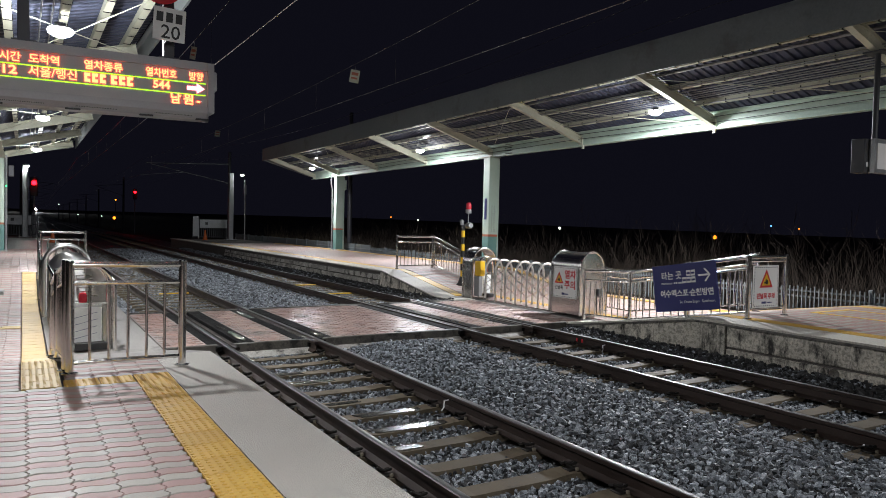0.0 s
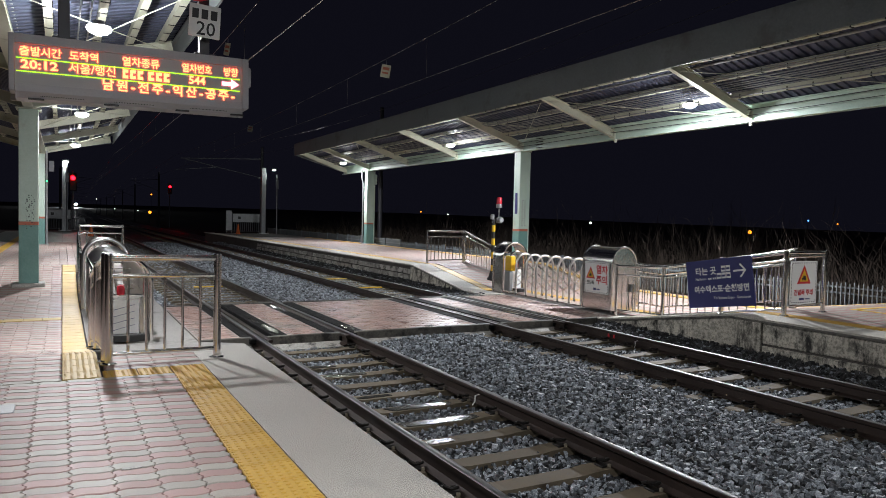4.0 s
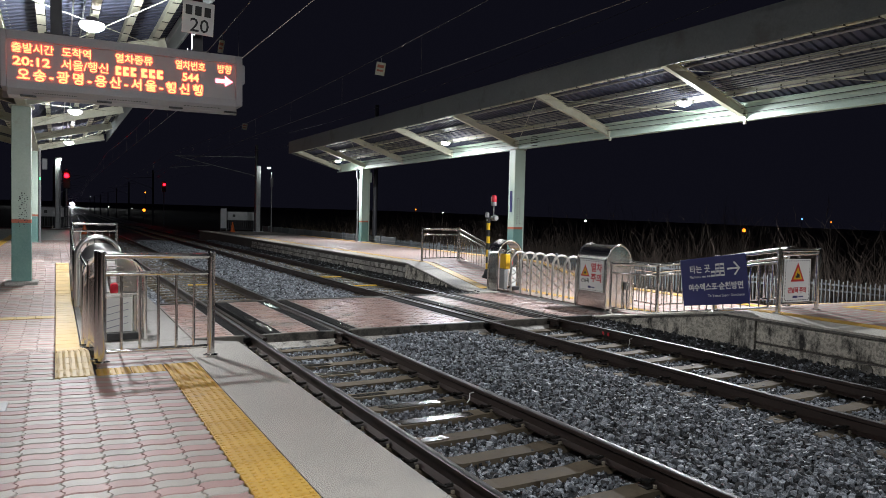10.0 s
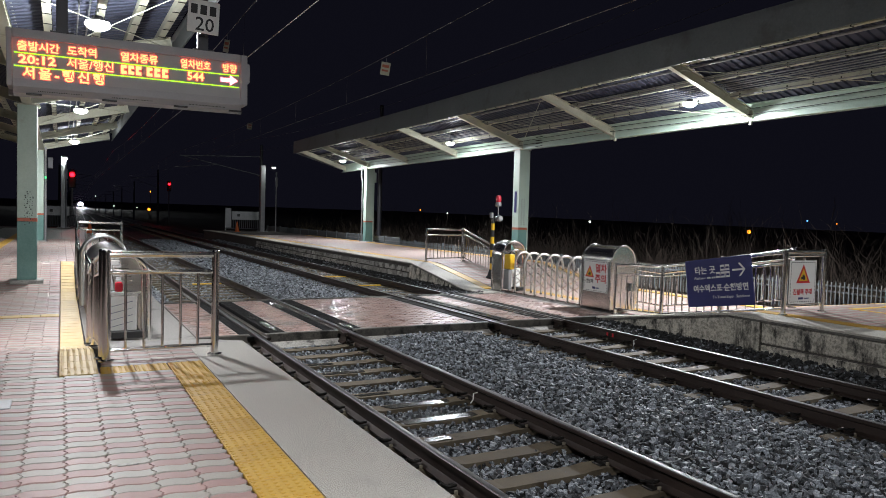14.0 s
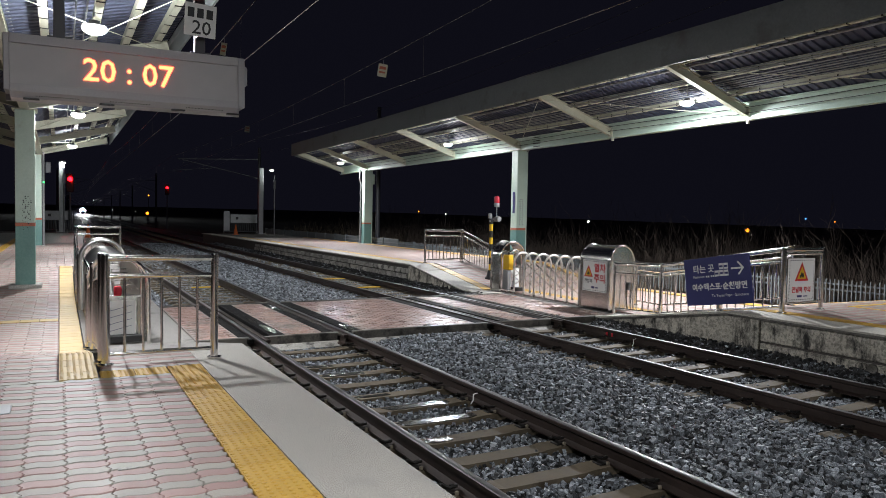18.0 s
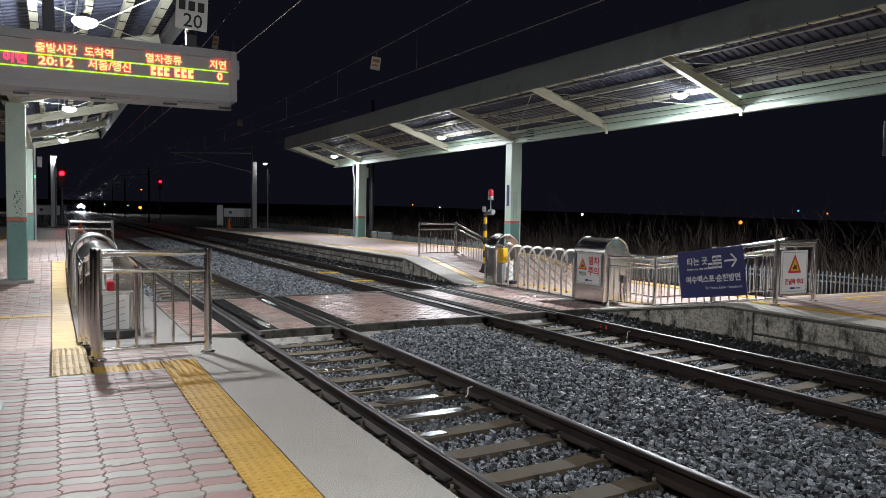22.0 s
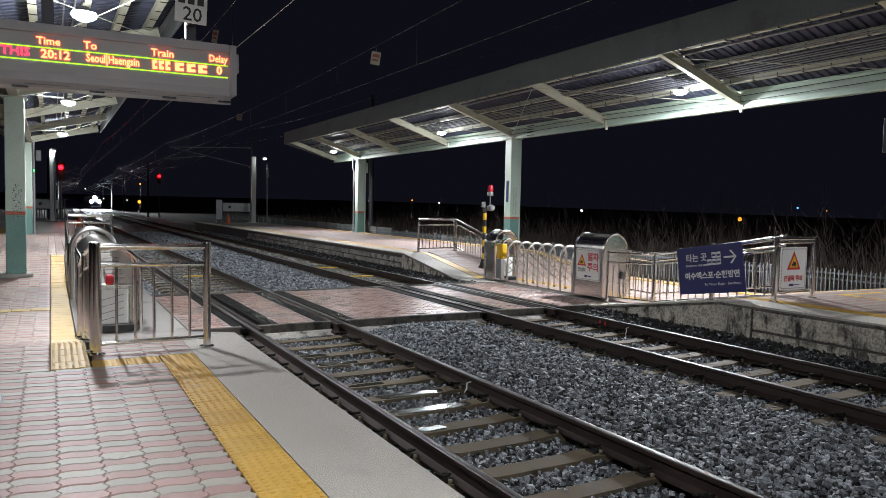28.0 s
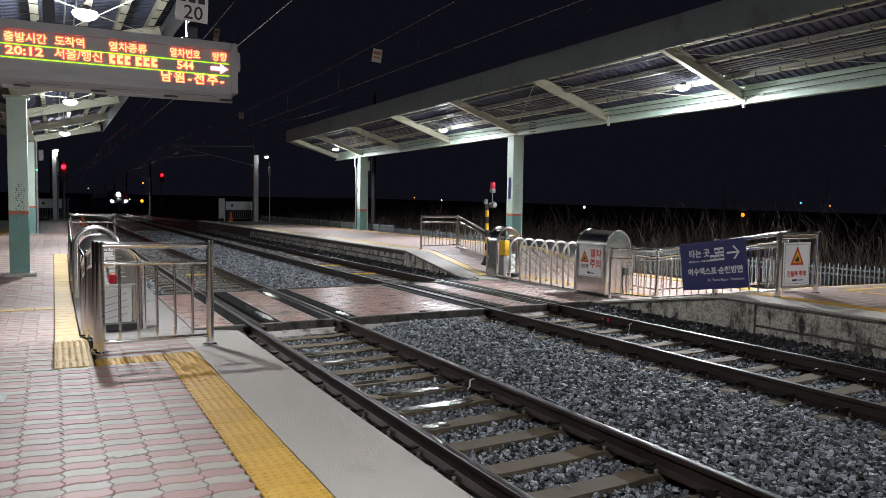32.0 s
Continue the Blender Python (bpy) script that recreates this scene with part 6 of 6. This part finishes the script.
stones("ballast", block, 1.85, 9.85, 24.0, 52.0, 0.10, (0.045, 0.07), "grey crushed stone ballast farther along")


# ---- facing of the opposite platform wall ----
wall = bpy.data.objects["platform_wall_right"]
shapes = {}


def facing(long, high):
    key = (round(long, 2), round(high, 2))
    if key not in shapes:
        shapes[key] = Geo().box(-0.03, 0.05, 0.016, long - 0.016, 0.024, high - 0.012, 0.016).mesh("block")
    return shapes[key]


for c in range(3):
    for k in range(48):
        y = 20.0 + 0.42 * k + (0.21 if c % 2 else 0)
        part("block", facing(0.42, 0.19), CONCRETE, wall, place=pose(EDGE_R + 0.03 + random.uniform(-0.012, 0.012), y, -0.72 + 0.19 * c))
for c in range(2):
    for y in (-0.9,):
        part("panel", facing(8.2, 0.36), WALL_CONCRETE, wall, "stained cast concrete panel", place=pose(EDGE_R + 0.03 + (0.012 if c else 0.0), y, -0.78 + 0.36 * c))
outlet = thing("drain_outlet", (EDGE_R + 0.01, 5.50, -0.50), "round drain pipe in the platform wall", "drain pipe")
part("pipe", Geo().turned([(0.055, -0.02), (0.07, -0.03), (0.07, 0.06), (0.055, 0.06)], (0, 0, 0), 18, "x"), KERB, outlet)
part("hole", Geo().turned([(0.005, 0.0), (0.056, 0.0)], (0, 0, 0), 18, "x"), BLACK, outlet)

# ---- small marks on the near paving ----
plate = thing("drain_cover", (-0.62, 5.90, 0.0), "pale metal drain cover set in the paving", "drain cover")
part("cover", Geo().box(-0.30, 0.30, -0.13, 0.13, -0.02, 0.006, 0.005), GREY_STEEL, plate)
patch = thing("mortar_patch", (0.33, 4.26, 0.0), "small grey mortar patch on a chipped paver", "mortar patch")
part("patch", Geo().prism([(-0.055, -0.012), (-0.02, -0.02), (0.04, -0.016), (0.062, -0.002), (0.04, 0.016), (-0.01, 0.02), (-0.05, 0.01)], -0.004, 0.0035), CONCRETE_CLEAN, patch)

for x, y, w, d in ((3.55, 7.01, 0.42, 0.07), (3.52, 6.41, 0.48, 0.075), (3.16, 5.81, 0.14, 0.06), (3.25, 7.61, 0.22, 0.04), (3.35, 8.81, 0.30, 0.06), (3.2, 9.41, 0.20, 0.05), (7.6, 8.43, 0.22, 0.05), (7.7, 9.03, 0.3, 0.06)):
    pool = thing("puddle", (x, y, RAIL - 0.179), "thin film of rainwater lying on a sleeper", "puddle", "puddles on the sleepers")
    bulge = lambda v: math.copysign(abs(v) ** 0.45, v)
    ring = [(w * bulge(math.cos(a)) * (1 + 0.10 * math.sin(3 * a + x * 9)), d * bulge(math.sin(a)) * (1 + 0.10 * math.cos(5 * a + y * 7))) for a in [k * math.pi / 15 for k in range(30)]]
    part("water", Geo().prism(ring, -0.006, 0.003), WATER, pool, smooth=False)


for x, y, w, d in ((3.13, 11.95, 0.07, 0.55), (3.11, 13.0, 0.05, 0.35), (3.98, 14.6, 0.07, 0.60), (4.45, 11.65, 0.07, 0.32), (7.58, 12.1, 0.06, 0.6), (7.60, 13.6, 0.05, 0.5), (8.45, 12.4, 0.05, 0.6), (8.92, 12.0, 0.07, 0.7), (8.95, 13.8, 0.07, 0.6), (5.9, 11.33, 0.09, 0.05)):
    pool = thing("puddle", (x, y, RAIL - 0.009), "thin film of rainwater beside a rail on the crossing", "puddle", "puddles on the crossing")
    ring = [(w * math.cos(a) * (1 + 0.16 * math.sin(5 * a + x * 9) + 0.14 * math.sin(11 * a + y)), d * math.sin(a) * (1 + 0.10 * math.cos(7 * a + y * 7))) for a in [k * math.pi / 24 for k in range(48)]]
    part("water", Geo().prism(ring, -0.006, 0.0), WATER, pool, smooth=False)


# ---- what moves ----
def flip(ob, shown):
    """A display page comes to the face of the screen at the times in shown (from, to) and rests inside the casing otherwise."""
    out, rest = Matrix(), pose(0, 0.09, 0)
    rows, now = [], None
    for a, b in shown:
        if a > 0:
            rows += [(0.0, rest)] if not rows else []
            rows += [(a - 0.034, rest), (a, out)]
        else:
            rows += [(0.0, out)]
        if b < 32:
            rows += [(b - 0.034, out), (b, rest)]
    rows.append((32.0, rows[-1][1]))
    walk(ob, rows)


def run_letters():
    """The last line of the display steps leftwards by one name at a time."""
    step, z = 0.318, spot(0, H3)[2]
    for ob, off in runners:
        rows = []
        for first, last, jumps in ((0.0, 15.2, [0.85 + 1.1 * k for k in range(12)] + [14.1]), (30.6, 32.0, [31.75])):
            moments = [first] + [j for j in jumps if j < last]
            for k, t in enumerate(moments):
                end = (moments + [last])[k + 1] - 0.034
                x = 1.655 + off - step * k
                seen = 0.05 < x < 1.99
                here = pose(inner[0] + (x if seen else min(max(x, 0.15), 1.85)), 0.0215 if seen else 0.10, z)
                if not rows and t > 0:
                    rows.append((0.0, here))
                rows += [(t, here), (end, here)]
            gone = pose(inner[0] + 1.0, 0.10, z)
            if last < 32:
                rows += [(last, gone), (30.56, gone)]
            else:
                rows[-1] = (32.0, rows[-1][1])
        walk(ob, rows)


def run_train():
    """The train comes down the far track; its main beams are drawn in at about 30.7 s."""
    rows = []
    for t in range(0, 33, 2):
        y = 112 + 23.0 * (32 - t)
        slope = (bend(y + 6) - bend(y - 6)) / 12
        rows.append((float(t), pose(TRACKS[1] + bend(y), y, RAIL + grade(y), 0, 0, -math.degrees(math.atan(slope)))))
    walk(train, rows)
    for ob in lamps:
        walk(ob, [(0.0, Matrix()), (30.65, Matrix()), (30.8, pose(0, 0.5, 0)), (32.0, pose(0, 0.5, 0))])


def motions():
    run_train()
    flip(page_a, [(0.0, 15.2), (30.45, 32.0)])
    for ob in lines_a:
        flip(ob, [(0.0, 9.85), (12.15, 12.55), (12.9, 30.6), (31.2, 32.0)])
    flip(page_clock, [(15.3, 20.2)])
    flip(page_b, [(20.25, 25.2)])
    flip(page_c, [(25.25, 30.4)])
    run_letters()


motions()
